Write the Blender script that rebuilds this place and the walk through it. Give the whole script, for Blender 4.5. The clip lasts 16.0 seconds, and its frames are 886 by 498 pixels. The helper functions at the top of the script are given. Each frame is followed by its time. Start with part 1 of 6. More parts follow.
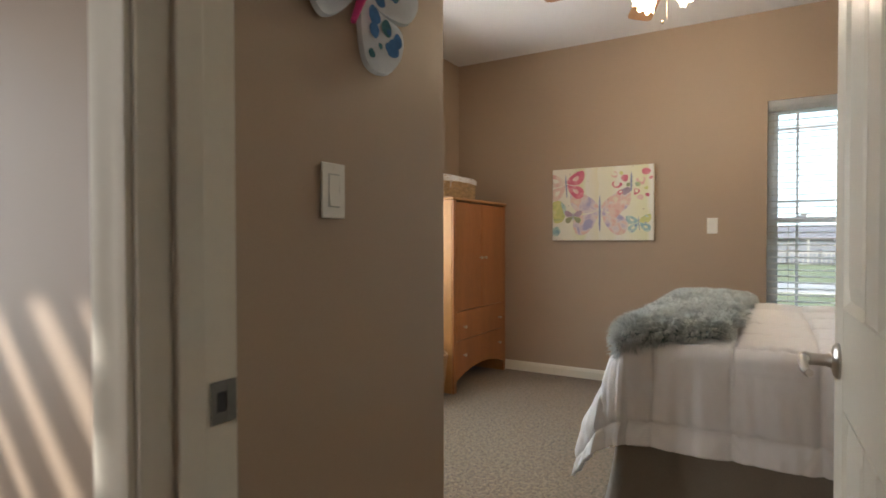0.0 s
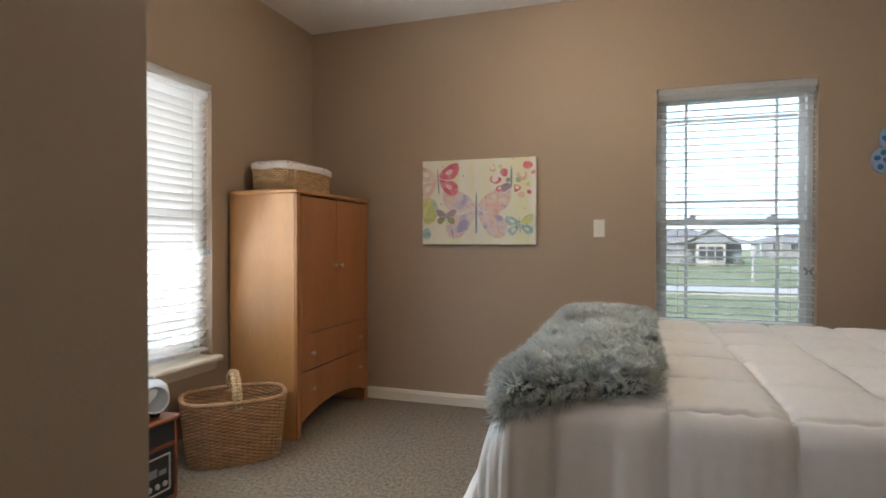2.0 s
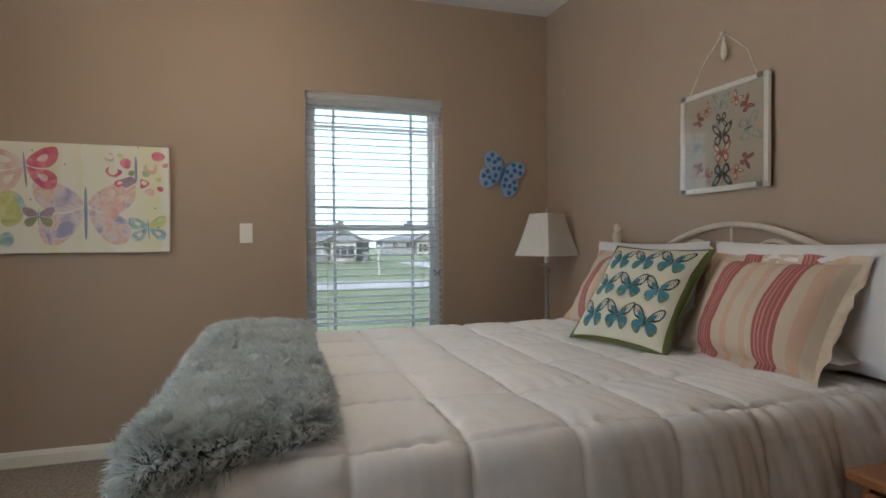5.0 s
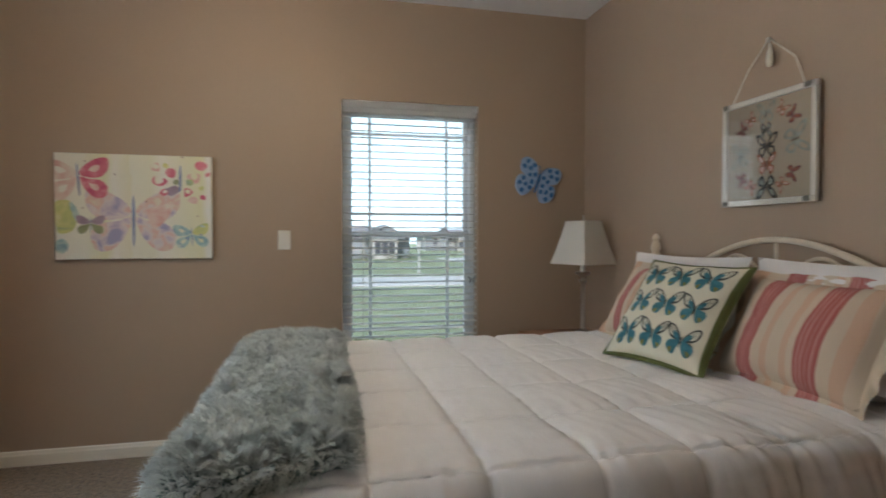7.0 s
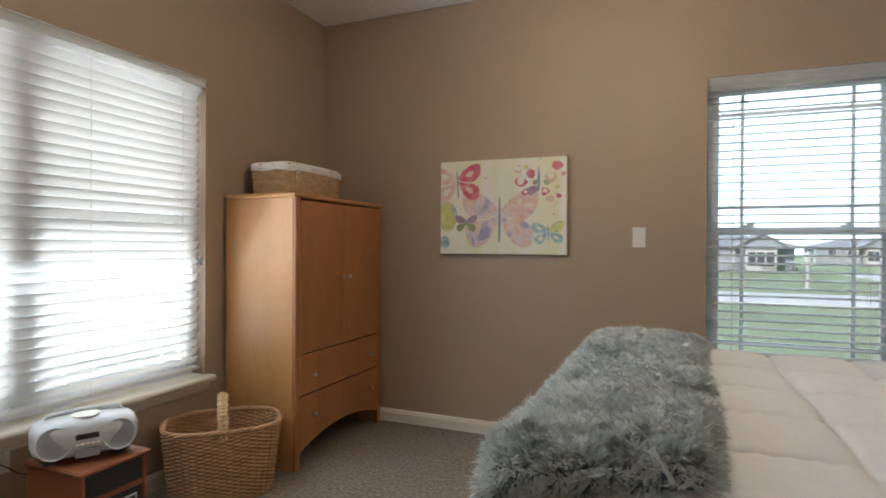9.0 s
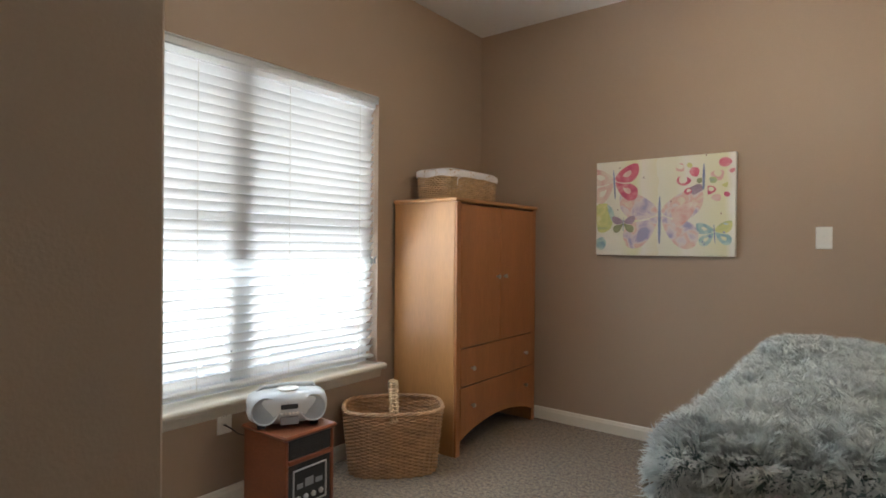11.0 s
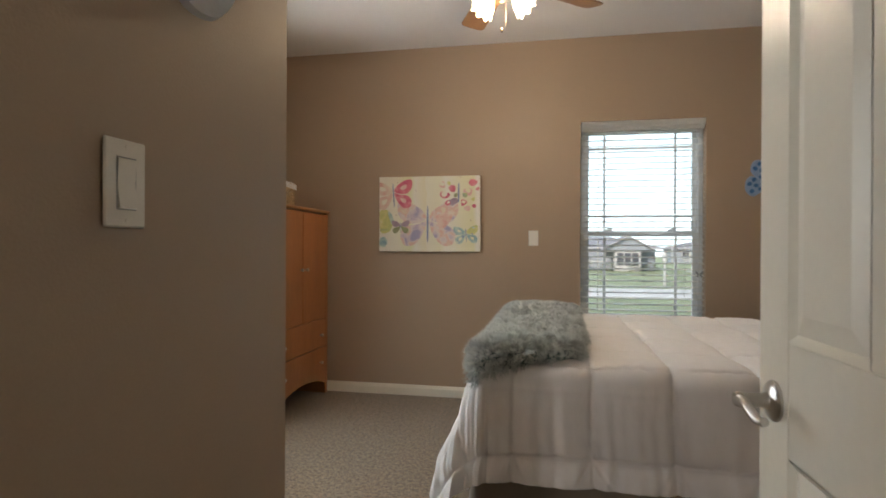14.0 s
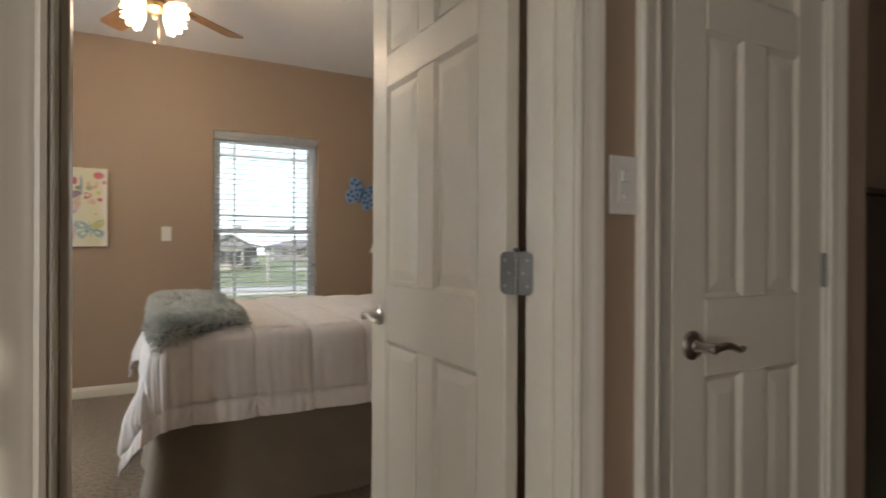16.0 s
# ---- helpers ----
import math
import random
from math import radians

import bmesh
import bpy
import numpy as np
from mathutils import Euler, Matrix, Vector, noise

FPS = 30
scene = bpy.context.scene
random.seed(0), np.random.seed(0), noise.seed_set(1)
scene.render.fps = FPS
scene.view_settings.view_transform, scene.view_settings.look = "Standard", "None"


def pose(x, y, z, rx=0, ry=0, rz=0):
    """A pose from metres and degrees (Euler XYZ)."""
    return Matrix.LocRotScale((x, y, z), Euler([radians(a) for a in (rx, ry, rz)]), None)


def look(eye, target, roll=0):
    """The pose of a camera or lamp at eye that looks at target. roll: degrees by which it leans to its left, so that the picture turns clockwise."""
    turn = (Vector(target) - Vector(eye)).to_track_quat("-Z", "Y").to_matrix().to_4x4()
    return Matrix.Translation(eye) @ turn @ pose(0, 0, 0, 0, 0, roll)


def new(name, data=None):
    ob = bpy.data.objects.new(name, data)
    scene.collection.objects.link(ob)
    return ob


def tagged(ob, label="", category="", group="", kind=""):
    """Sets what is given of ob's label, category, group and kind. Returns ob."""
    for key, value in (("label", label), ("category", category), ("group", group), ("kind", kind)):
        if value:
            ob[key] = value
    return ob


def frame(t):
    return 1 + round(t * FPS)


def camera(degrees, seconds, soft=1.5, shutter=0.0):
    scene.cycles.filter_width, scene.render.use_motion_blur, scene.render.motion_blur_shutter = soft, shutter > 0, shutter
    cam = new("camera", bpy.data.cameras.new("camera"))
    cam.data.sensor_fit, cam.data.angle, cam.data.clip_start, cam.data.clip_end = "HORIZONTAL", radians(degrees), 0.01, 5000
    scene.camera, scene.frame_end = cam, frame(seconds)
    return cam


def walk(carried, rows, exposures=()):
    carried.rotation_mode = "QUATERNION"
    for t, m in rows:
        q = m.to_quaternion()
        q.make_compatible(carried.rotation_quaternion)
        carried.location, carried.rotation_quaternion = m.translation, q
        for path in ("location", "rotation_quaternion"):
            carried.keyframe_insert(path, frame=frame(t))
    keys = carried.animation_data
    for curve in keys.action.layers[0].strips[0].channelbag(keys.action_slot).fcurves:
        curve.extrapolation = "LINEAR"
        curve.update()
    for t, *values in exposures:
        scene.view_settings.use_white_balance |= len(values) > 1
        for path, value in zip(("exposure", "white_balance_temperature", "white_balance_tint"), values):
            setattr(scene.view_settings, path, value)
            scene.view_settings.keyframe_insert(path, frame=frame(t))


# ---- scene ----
cam = camera(77.0, 16.0, soft=1.7, shutter=0.3)
# seconds, x, y, z, tilt from straight down, roll, heading
ROWS = [
    (0, -0.042, -0.179, 1.145, 89.02, 0.09, 30.60),
    (0.5, -0.117, 0.033, 1.154, 89.08, 0.18, 26.86),
    (1, -0.173, 0.237, 1.159, 89.10, 0.12, 22.53),
    (1.5, -0.217, 0.453, 1.160, 89.16, 0.02, 20.33),
    (2, -0.243, 0.600, 1.153, 89.28, -0.04, 18.39),
    (2.5, -0.291, 0.705, 1.159, 89.29, -0.01, 12.78),
    (3, -0.303, 0.774, 1.157, 89.39, 0.12, 4.17),
    (3.5, -0.322, 0.820, 1.171, 89.26, 0.31, -4.21),
    (4, -0.309, 0.851, 1.169, 89.39, 0.40, -9.67),
    (4.5, -0.305, 0.862, 1.186, 89.28, 0.45, -15.35),
    (4.7, -0.305, 0.862, 1.186, 89.28, 0.45, -17.10),
    (5.75, -0.284, 0.859, 1.225, 88.99, 0.21, -17.70),
    (6.8, -0.264, 0.855, 1.264, 88.71, -0.03, -16.71),
    (7, -0.264, 0.855, 1.264, 88.71, -0.03, -13.31),
    (7.5, -0.251, 0.906, 1.248, 88.90, -0.08, -2.06),
    (8, -0.256, 0.931, 1.232, 89.08, -0.19, 8.70),
    (8.5, -0.254, 0.959, 1.209, 89.43, -0.33, 15.63),
    (9, -0.247, 0.998, 1.191, 89.59, -0.39, 22.38),
    (9.5, -0.248, 1.012, 1.188, 89.53, -0.44, 28.48),
    (9.7, -0.248, 1.012, 1.188, 89.53, -0.44, 30.63),
    (10.75, -0.239, 0.898, 1.185, 89.68, -0.47, 38.00),
    (11.8, -0.229, 0.784, 1.182, 89.84, -0.50, 31.15),
    (12, -0.229, 0.729, 1.182, 89.84, -0.50, 29.05),
    (12.5, -0.226, 0.571, 1.176, 89.95, -0.41, 24.47),
    (13, -0.240, 0.399, 1.178, 89.85, -0.52, 19.99),
    (13.5, -0.263, 0.236, 1.176, 89.85, -0.43, 15.05),
    (14, -0.282, 0.071, 1.165, 89.89, -0.27, 11.09),
    (14.5, -0.312, -0.093, 1.157, 89.88, -0.25, 6.36),
    (15, -0.380, -0.250, 1.146, 89.84, -0.31, -1.16),
    (15.5, -0.491, -0.416, 1.136, 89.88, -0.34, -15.13),
    (16, -0.593, -0.598, 1.136, 89.94, -0.28, -28.39),
]
walk(cam, [(t, pose(x, y, z, rx, ry, rz)) for t, x, y, z, rx, ry, rz in ROWS], [(0, 0.04, 6400, 10.5), (0.5, -0.05, 6650, 12), (1.5, -0.05, 6300, 10.5), (3.5, -0.30, 5830, 9), (7.2, -0.39, 5900, 8), (8, -0.17, 5750, 8), (9, -0.17, 6040, 9), (10.5, -0.11, 6000, 9.5), (12, -0.09, 5800, 8.5), (13, -0.20, 6400, 10.5), (14.5, -0.20, 6550, 11), (16, -0.28, 6700, 12.5)])

# ---- world, sun and large lights ----
world = bpy.data.worlds.new("sky")
scene.world = world
world.use_nodes = True
wn = world.node_tree.nodes
sky = wn.new("ShaderNodeTexSky")
sky.sky_type, sky.sun_disc = "NISHITA", False
SUN_FROM = Vector((-0.42, -0.78, 0.40)).normalized()
sky.sun_elevation = math.asin(SUN_FROM.z)
sky.sun_rotation = math.atan2(SUN_FROM.x, SUN_FROM.y)
world.node_tree.links.new(sky.outputs[0], wn["Background"].inputs[0])
sky.dust_density = 1.5
wn["Background"].inputs[1].default_value = 0.15


def lamp(name, kind, energy, colour, m, **shape):
    data = bpy.data.lights.new(name, kind)
    data.energy, data.color = energy, colour
    if kind == "AREA":
        data.spread = radians(shape.get("spread", 180))
        data.shape, data.size, data.size_y = "RECTANGLE", shape["size"], shape["size_y"]
    elif kind == "SUN":
        data.angle = radians(0.6)
    else:
        data.shadow_soft_size = shape["radius"]
    ob = new(name, data)
    ob.matrix_world = m
    return ob


lamp("sun", "SUN", 4.8, (1.0, 0.96, 0.91), look(SUN_FROM * 30, (0, 0, 0)))
# skylight that comes in through the two bedroom windows and the unseen hall window
lamp("west_window_skylight", "AREA", 25, (0.84, 0.94, 1.0), look((-2.42, 2.414, 1.36), (-1.51, 2.414, 0.82)), size=1.62, size_y=1.25, spread=150)
# added lamp: light bounced up from the patio, so the slats glow
lamp("patio_bounce_fill", "AREA", 580, (0.95, 0.98, 1.0), look((-4.4, 2.44, 0.2), (-2.5, 2.44, 1.5)), size=3.2, size_y=2.4)
lamp("north_window_skylight", "AREA", 52, (0.93, 0.97, 1.0), look((0.38, 5.5, 3.05), (0.38, 4.1, 1.0)), size=1.6, size_y=1.0)
# two added fill lamps in unseen openings, for the bed side and hall wall
lamp("hall_slot_fill", "AREA", 13, (1.0, 0.97, 0.93), look((-1.30, -2.40, 1.15), (-0.2, 2.0, 0.75)), size=0.12, size_y=1.6)
lamp("hall_panel_fill", "AREA", 5, (0.88, 0.94, 1.0), look((-2.445, -2.36, 1.45), (-1.2, 0.2, 1.1)), size=0.6, size_y=1.9)
lamp("hall_window_skylight", "AREA", 19, (0.92, 0.96, 1.0), look((-4.26, -1.1, 1.25), (-3.0, -1.52, 1.2)), size=1.9, size_y=2.2, spread=130)

# ---- materials ----
def mat(name, colour, rough=0.6, vary=0.08, scale=6.0, fine=90.0, bump=0.05, depth=0.002, metal=0.0, stretch=(1, 1, 1), sheen=0.0, per_object=0.0, second=None, coat=0.0):
    """A surface with stains at a large scale and grain at a fine one."""
    m = bpy.data.materials.new(name)
    m.use_nodes = True
    n, l = m.node_tree.nodes, m.node_tree.links
    b = n["Principled BSDF"]
    tc, mp = n.new("ShaderNodeTexCoord"), n.new("ShaderNodeMapping")
    mp.inputs["Scale"].default_value = stretch
    l.new(tc.outputs["Object"], mp.inputs[0])
    big, small = n.new("ShaderNodeTexNoise"), n.new("ShaderNodeTexNoise")
    for node, s, d in ((big, scale, 4.0), (small, fine, 3.0)):
        node.inputs["Scale"].default_value, node.inputs["Detail"].default_value = s, d
        l.new(mp.outputs[0], node.inputs["Vector"])
    mixed = n.new("ShaderNodeMath")
    mixed.operation = "MULTIPLY_ADD"
    mixed.inputs[1].default_value = 0.45
    l.new(small.outputs[0], mixed.inputs[0])
    half = n.new("ShaderNodeMath")
    half.operation = "MULTIPLY"
    half.inputs[1].default_value = 0.55
    l.new(big.outputs[0], half.inputs[0])
    l.new(half.outputs[0], mixed.inputs[2])
    ramp = n.new("ShaderNodeValToRGB")
    e = ramp.color_ramp.elements
    c = Vector(colour)
    lo, hi = c * (1 - 2 * vary), (Vector(second) if second else c * (1 + 2 * vary))
    e[0].position, e[1].position = 0.3, 0.7
    e[0].color, e[1].color = (*lo, 1), (*[min(0.95, v) for v in hi], 1)
    l.new(mixed.outputs[0], ramp.inputs[0])
    out = ramp.outputs[0]
    if per_object:
        info, hsv, rng = n.new("ShaderNodeObjectInfo"), n.new("ShaderNodeHueSaturation"), n.new("ShaderNodeMapRange")
        rng.inputs[3].default_value, rng.inputs[4].default_value = 1 - per_object, 1 + per_object
        l.new(info.outputs["Random"], rng.inputs[0])
        l.new(rng.outputs[0], hsv.inputs["Value"])
        l.new(out, hsv.inputs["Color"])
        out = hsv.outputs[0]
    l.new(out, b.inputs["Base Color"])
    b.inputs["Roughness"].default_value, b.inputs["Metallic"].default_value = rough, metal
    b.inputs["Sheen Weight"].default_value, b.inputs["Coat Weight"].default_value = sheen, coat
    if bump:
        bp = n.new("ShaderNodeBump")
        bp.inputs["Strength"].default_value, bp.inputs["Distance"].default_value = min(1.0, bump), depth
        l.new(small.outputs[0], bp.inputs["Height"])
        l.new(bp.outputs[0], b.inputs["Normal"])
    return m


def bands(name, axis, stops, rough=0.85, period=1.0, bump=0.3, washed=0.02):
    """Fabric or paint in bands along one axis; stops of (position from 0 to 1, colour)."""
    m = mat(name, (0.5, 0.5, 0.5), rough, 0.03, 8, 700, bump, 0.001)
    n, l = m.node_tree.nodes, m.node_tree.links
    tc, sep, ns = n.new("ShaderNodeTexCoord"), n.new("ShaderNodeSeparateXYZ"), n.new("ShaderNodeTexNoise")
    ns.inputs["Scale"].default_value = 9
    l.new(tc.outputs["Object"], ns.inputs["Vector"])
    l.new(tc.outputs["Object"], sep.inputs[0])
    add, div, fr = n.new("ShaderNodeMath"), n.new("ShaderNodeMath"), n.new("ShaderNodeMath")
    add.operation, div.operation, fr.operation = "MULTIPLY_ADD", "DIVIDE", "FRACT"
    add.inputs[1].default_value = washed
    div.inputs[1].default_value = period
    l.new(ns.outputs[0], add.inputs[0])
    l.new(sep.outputs[axis], add.inputs[2])
    l.new(add.outputs[0], div.inputs[0])
    l.new(div.outputs[0], fr.inputs[0])
    ramp = n.new("ShaderNodeValToRGB")
    ramp.color_ramp.interpolation = "CONSTANT" if washed < 0.01 else "LINEAR"
    while len(ramp.color_ramp.elements) < len(stops):
        ramp.color_ramp.elements.new(0.5)
    for el, (p, c) in zip(ramp.color_ramp.elements, stops):
        el.position, el.color = p, (*c, 1)
    l.new(fr.outputs[0], ramp.inputs[0])
    l.new(ramp.outputs[0], n["Principled BSDF"].inputs["Base Color"])
    return m


def glass(name, tint=(1, 1, 1), rough=0.0, clear=0.9, mirror=0.025):
    """A thin pane: mostly see-through, with a mirror gloss."""
    m = bpy.data.materials.new(name)
    m.use_nodes = True
    n, l = m.node_tree.nodes, m.node_tree.links
    tr, gl, mx, fr = n.new("ShaderNodeBsdfTransparent"), n.new("ShaderNodeBsdfGlossy"), n.new("ShaderNodeMixShader"), n.new("ShaderNodeLayerWeight")
    tr.inputs[0].default_value = (*[clear * c for c in tint], 1)
    gl.inputs["Roughness"].default_value = rough
    fr.inputs[0].default_value = 0.5
    pw, sc = n.new("ShaderNodeMath"), n.new("ShaderNodeMath")
    pw.operation, sc.operation = "POWER", "MULTIPLY_ADD"
    pw.inputs[1].default_value, sc.inputs[1].default_value, sc.inputs[2].default_value = 5.0, 0.9, mirror
    l.new(fr.outputs["Facing"], pw.inputs[0])
    l.new(pw.outputs[0], sc.inputs[0])
    l.new(sc.outputs[0], mx.inputs[0])
    l.new(tr.outputs[0], mx.inputs[1])
    l.new(gl.outputs[0], mx.inputs[2])
    l.new(mx.outputs[0], n["Material Output"].inputs[0])
    return m


def watercolour(name, scale, colours):
    """Pigment that runs from one colour into the next."""
    m = mat(name, colours[0], 0.85, 0.1, 12, 200, 0.2, 0.0004)
    n, l = m.node_tree.nodes, m.node_tree.links
    tc, ns, ramp = n.new("ShaderNodeTexCoord"), n.new("ShaderNodeTexNoise"), n.new("ShaderNodeValToRGB")
    ns.inputs["Scale"].default_value, ns.inputs["Detail"].default_value, ns.inputs["Distortion"].default_value = scale, 3.0, 0.6
    l.new(tc.outputs["Object"], ns.inputs["Vector"])
    while len(ramp.color_ramp.elements) < len(colours):
        ramp.color_ramp.elements.new(0.5)
    for k, el in enumerate(ramp.color_ramp.elements):
        el.position, el.color = 0.32 + 0.36 * k / (len(colours) - 1), (*colours[k], 1)
    l.new(ns.outputs[0], ramp.inputs[0])
    l.new(ramp.outputs[0], n["Principled BSDF"].inputs["Base Color"])
    return m


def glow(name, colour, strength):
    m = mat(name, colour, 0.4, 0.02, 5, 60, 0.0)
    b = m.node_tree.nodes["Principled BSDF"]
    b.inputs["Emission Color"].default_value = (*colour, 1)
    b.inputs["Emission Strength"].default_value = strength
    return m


PAINT = mat("tan_wall_paint", (0.380, 0.285, 0.203), 0.5, 0.02, 1.5, 230, 0.35, 0.0012)
CEILING = mat("ceiling_paint", (0.78, 0.76, 0.73), 0.9, 0.02, 1.5, 120, 0.5, 0.002)
TRIM = mat("cream_trim_paint", (0.74, 0.69, 0.58), 0.38, 0.015, 3, 60, 0.08, 0.0006)
VINYL = mat("white_vinyl", (0.78, 0.80, 0.82), 0.4, 0.01, 3, 60, 0.03, 0.0005)
SLAT = mat("white_slat", (0.80, 0.80, 0.79), 0.45, 0.015, 4, 90, 0.05, 0.0004, stretch=(1, 8, 8), per_object=0.02)
def translucent(m, share):
    """Lets part of the light that falls on the back come through."""
    n, l = m.node_tree.nodes, m.node_tree.links
    b, t, x = n["Principled BSDF"], n.new("ShaderNodeBsdfTranslucent"), n.new("ShaderNodeMixShader")
    t.inputs[0].default_value = (0.80, 0.79, 0.76, 1)
    x.inputs[0].default_value = share
    l.new(b.outputs[0], x.inputs[1])
    l.new(t.outputs[0], x.inputs[2])
    l.new(x.outputs[0], n["Material Output"].inputs[0])


translucent(SLAT, 0.42)
CARPET = mat("beige_carpet", (0.222, 0.170, 0.114), 0.95, 0.48, 54.0, 118, 1.0, 0.010, sheen=0.2)
# one maple in two tones: lighter where window glare falls, darker on the front
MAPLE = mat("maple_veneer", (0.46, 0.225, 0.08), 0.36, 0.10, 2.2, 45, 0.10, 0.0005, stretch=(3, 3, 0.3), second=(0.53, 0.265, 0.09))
MAPLE_SHADED = mat("maple_shaded", (0.37, 0.148, 0.050), 0.38, 0.10, 2.2, 45, 0.10, 0.0005, stretch=(3, 3, 0.3), per_object=0.03)
CHERRY = mat("cherry_veneer", (0.24, 0.075, 0.032), 0.33, 0.14, 3, 50, 0.10, 0.0005, stretch=(1, 1, 4))
NICKEL = mat("brushed_nickel", (0.55, 0.52, 0.48), 0.28, 0.04, 20, 300, 0.06, 0.0003, metal=1.0)
STEEL = mat("satin_hinge_steel", (0.19, 0.185, 0.17), 0.45, 0.06, 25, 300, 0.1, 0.0003, metal=1.0)
CREAM_METAL = mat("cream_painted_iron", (0.66, 0.58, 0.46), 0.45, 0.06, 12, 120, 0.15, 0.0008)
COTTON = mat("cream_white_cotton", (0.84, 0.83, 0.83), 0.9, 0.02, 5, 420, 0.35, 0.0012, sheen=0.2)
QUILT = mat("crinkled_quilt_cotton", (0.84, 0.83, 0.83), 0.9, 0.02, 5, 38, 0.45, 0.004, sheen=0.2, stretch=(1, 0.5, 0.4))
LINEN = mat("white_pillow_cotton", (0.74, 0.72, 0.71), 0.9, 0.02, 5, 420, 0.3, 0.001, sheen=0.2)
TAUPE = mat("taupe_microfibre", (0.27, 0.23, 0.185), 0.9, 0.08, 5, 300, 0.3, 0.001, sheen=0.3)
FUR = mat("blue_grey_faux_fur", (0.58, 0.66, 0.645), 0.75, 0.2, 9, 60, 0.0, sheen=0.5, second=(0.78, 0.83, 0.81))
translucent(FUR, 0.15)
# backing coloured dark to deepen the shade between tufts
FUR_GAP_SHADE = mat("shaded_fur_backing", (0.17, 0.23, 0.23), 0.95, 0.2, 9, 120, 0.6, 0.004)
SHADE = mat("ivory_lamp_shade", (0.84, 0.81, 0.74), 0.85, 0.02, 5, 500, 0.25, 0.0006)
translucent(SHADE, 0.3)
WICKER = mat("honey_wicker", (0.40, 0.225, 0.105), 0.55, 0.25, 14, 90, 0.25, 0.001, stretch=(1, 1, 3))
WICKER_PALE = mat("pale_wicker", (0.54, 0.37, 0.20), 0.6, 0.2, 14, 90, 0.25, 0.001, stretch=(1, 1, 3))
SILVER = mat("silver_plastic", (0.55, 0.56, 0.56), 0.35, 0.03, 6, 200, 0.03, 0.0003, coat=0.2)
WHITE_PLASTIC = mat("white_plastic", (0.78, 0.76, 0.70), 0.35, 0.015, 6, 150, 0.02, 0.0003)
GREY_MESH = mat("grey_speaker_grille", (0.30, 0.31, 0.32), 0.6, 0.1, 8, 500, 0.5, 0.001)
BLACK = mat("black_plastic", (0.02, 0.02, 0.022), 0.4, 0.1, 8, 200, 0.1, 0.0005)
BLACK_CLOTH = mat("black_cloth", (0.012, 0.011, 0.013), 0.9, 0.15, 6, 200, 0.4, 0.002)
GLASS = glass("window_glass", clear=0.93)
ACRYLIC = glass("acrylic_sheet", clear=0.95, mirror=0.05)
WALNUT = mat("walnut_fan_blade", (0.30, 0.155, 0.07), 0.42, 0.12, 3, 60, 0.1, 0.0005, stretch=(0.4, 3, 1), per_object=0.05)
BRASS = mat("aged_bronze", (0.20, 0.14, 0.08), 0.4, 0.12, 20, 200, 0.1, 0.0003, metal=0.9)
LIT_GLASS = glow("lit_frosted_glass", (1.0, 0.80, 0.52), 7.0)
GREEN_TRIM = mat("green_cushion_edge", (0.13, 0.15, 0.05), 0.9, 0.05, 9, 500, 0.4, 0.001)
IVORY = mat("ivory_cushion_linen", (0.70, 0.67, 0.54), 0.92, 0.03, 9, 600, 0.4, 0.001)
TEAL = mat("teal_print", (0.06, 0.20, 0.25), 0.9, 0.18, 60, 500, 0.2, 0.0005)
INK = mat("dark_print", (0.045, 0.05, 0.05), 0.9, 0.15, 60, 500, 0.2, 0.0005)
OLIVE = mat("olive_print", (0.22, 0.22, 0.07), 0.9, 0.15, 60, 500, 0.2, 0.0005)
CANVAS = bands("washed_canvas", 0, [(0.0, (0.74, 0.72, 0.60)), (0.14, (0.72, 0.70, 0.54)), (0.2, (0.76, 0.74, 0.66)), (0.36, (0.73, 0.71, 0.52)), (0.46, (0.71, 0.69, 0.46)), (0.5, (0.77, 0.75, 0.68)), (0.72, (0.76, 0.74, 0.62)), (0.84, (0.70, 0.70, 0.45)), (0.9, (0.76, 0.74, 0.66)), (1.0, (0.72, 0.68, 0.50))], period=0.82, washed=0.05)
ROSE = watercolour("rose_wash", 16, [(0.52, 0.10, 0.18), (0.62, 0.17, 0.22), (0.68, 0.34, 0.36)])
BLUSH = watercolour("blush_wash", 15, [(0.66, 0.36, 0.32), (0.70, 0.52, 0.46), (0.72, 0.66, 0.56)])
LILAC = watercolour("lilac_wash", 13, [(0.36, 0.34, 0.50), (0.55, 0.46, 0.54), (0.68, 0.61, 0.58), (0.68, 0.44, 0.38), (0.70, 0.63, 0.50)])
MAUVE = mat("mauve_wash", (0.36, 0.27, 0.33), 0.85, 0.15, 12, 200, 0.2, 0.0004)
MOSS = watercolour("moss_wash", 10, [(0.34, 0.42, 0.28), (0.52, 0.55, 0.22), (0.64, 0.62, 0.26), (0.70, 0.68, 0.45)])
SAGE = mat("sage_wash", (0.30, 0.32, 0.18), 0.85, 0.15, 12, 200, 0.2, 0.0004)
AQUA = watercolour("aqua_wash", 18, [(0.24, 0.38, 0.44), (0.42, 0.56, 0.52), (0.64, 0.68, 0.56)])
SLATE_BLUE = mat("slate_blue_wash", (0.25, 0.30, 0.45), 0.85, 0.2, 12, 200, 0.2, 0.0004)
WHITE_FELT = mat("white_flowered_fabric", (0.62, 0.66, 0.70), 0.9, 0.05, 20, 400, 0.3, 0.0008)
SKY_FELT = mat("pale_blue_fabric", (0.30, 0.41, 0.60), 0.9, 0.06, 20, 400, 0.3, 0.0008)
DOT_BLUE = mat("blue_dot_fabric", (0.05, 0.16, 0.36), 0.9, 0.15, 40, 400, 0.3, 0.0008)
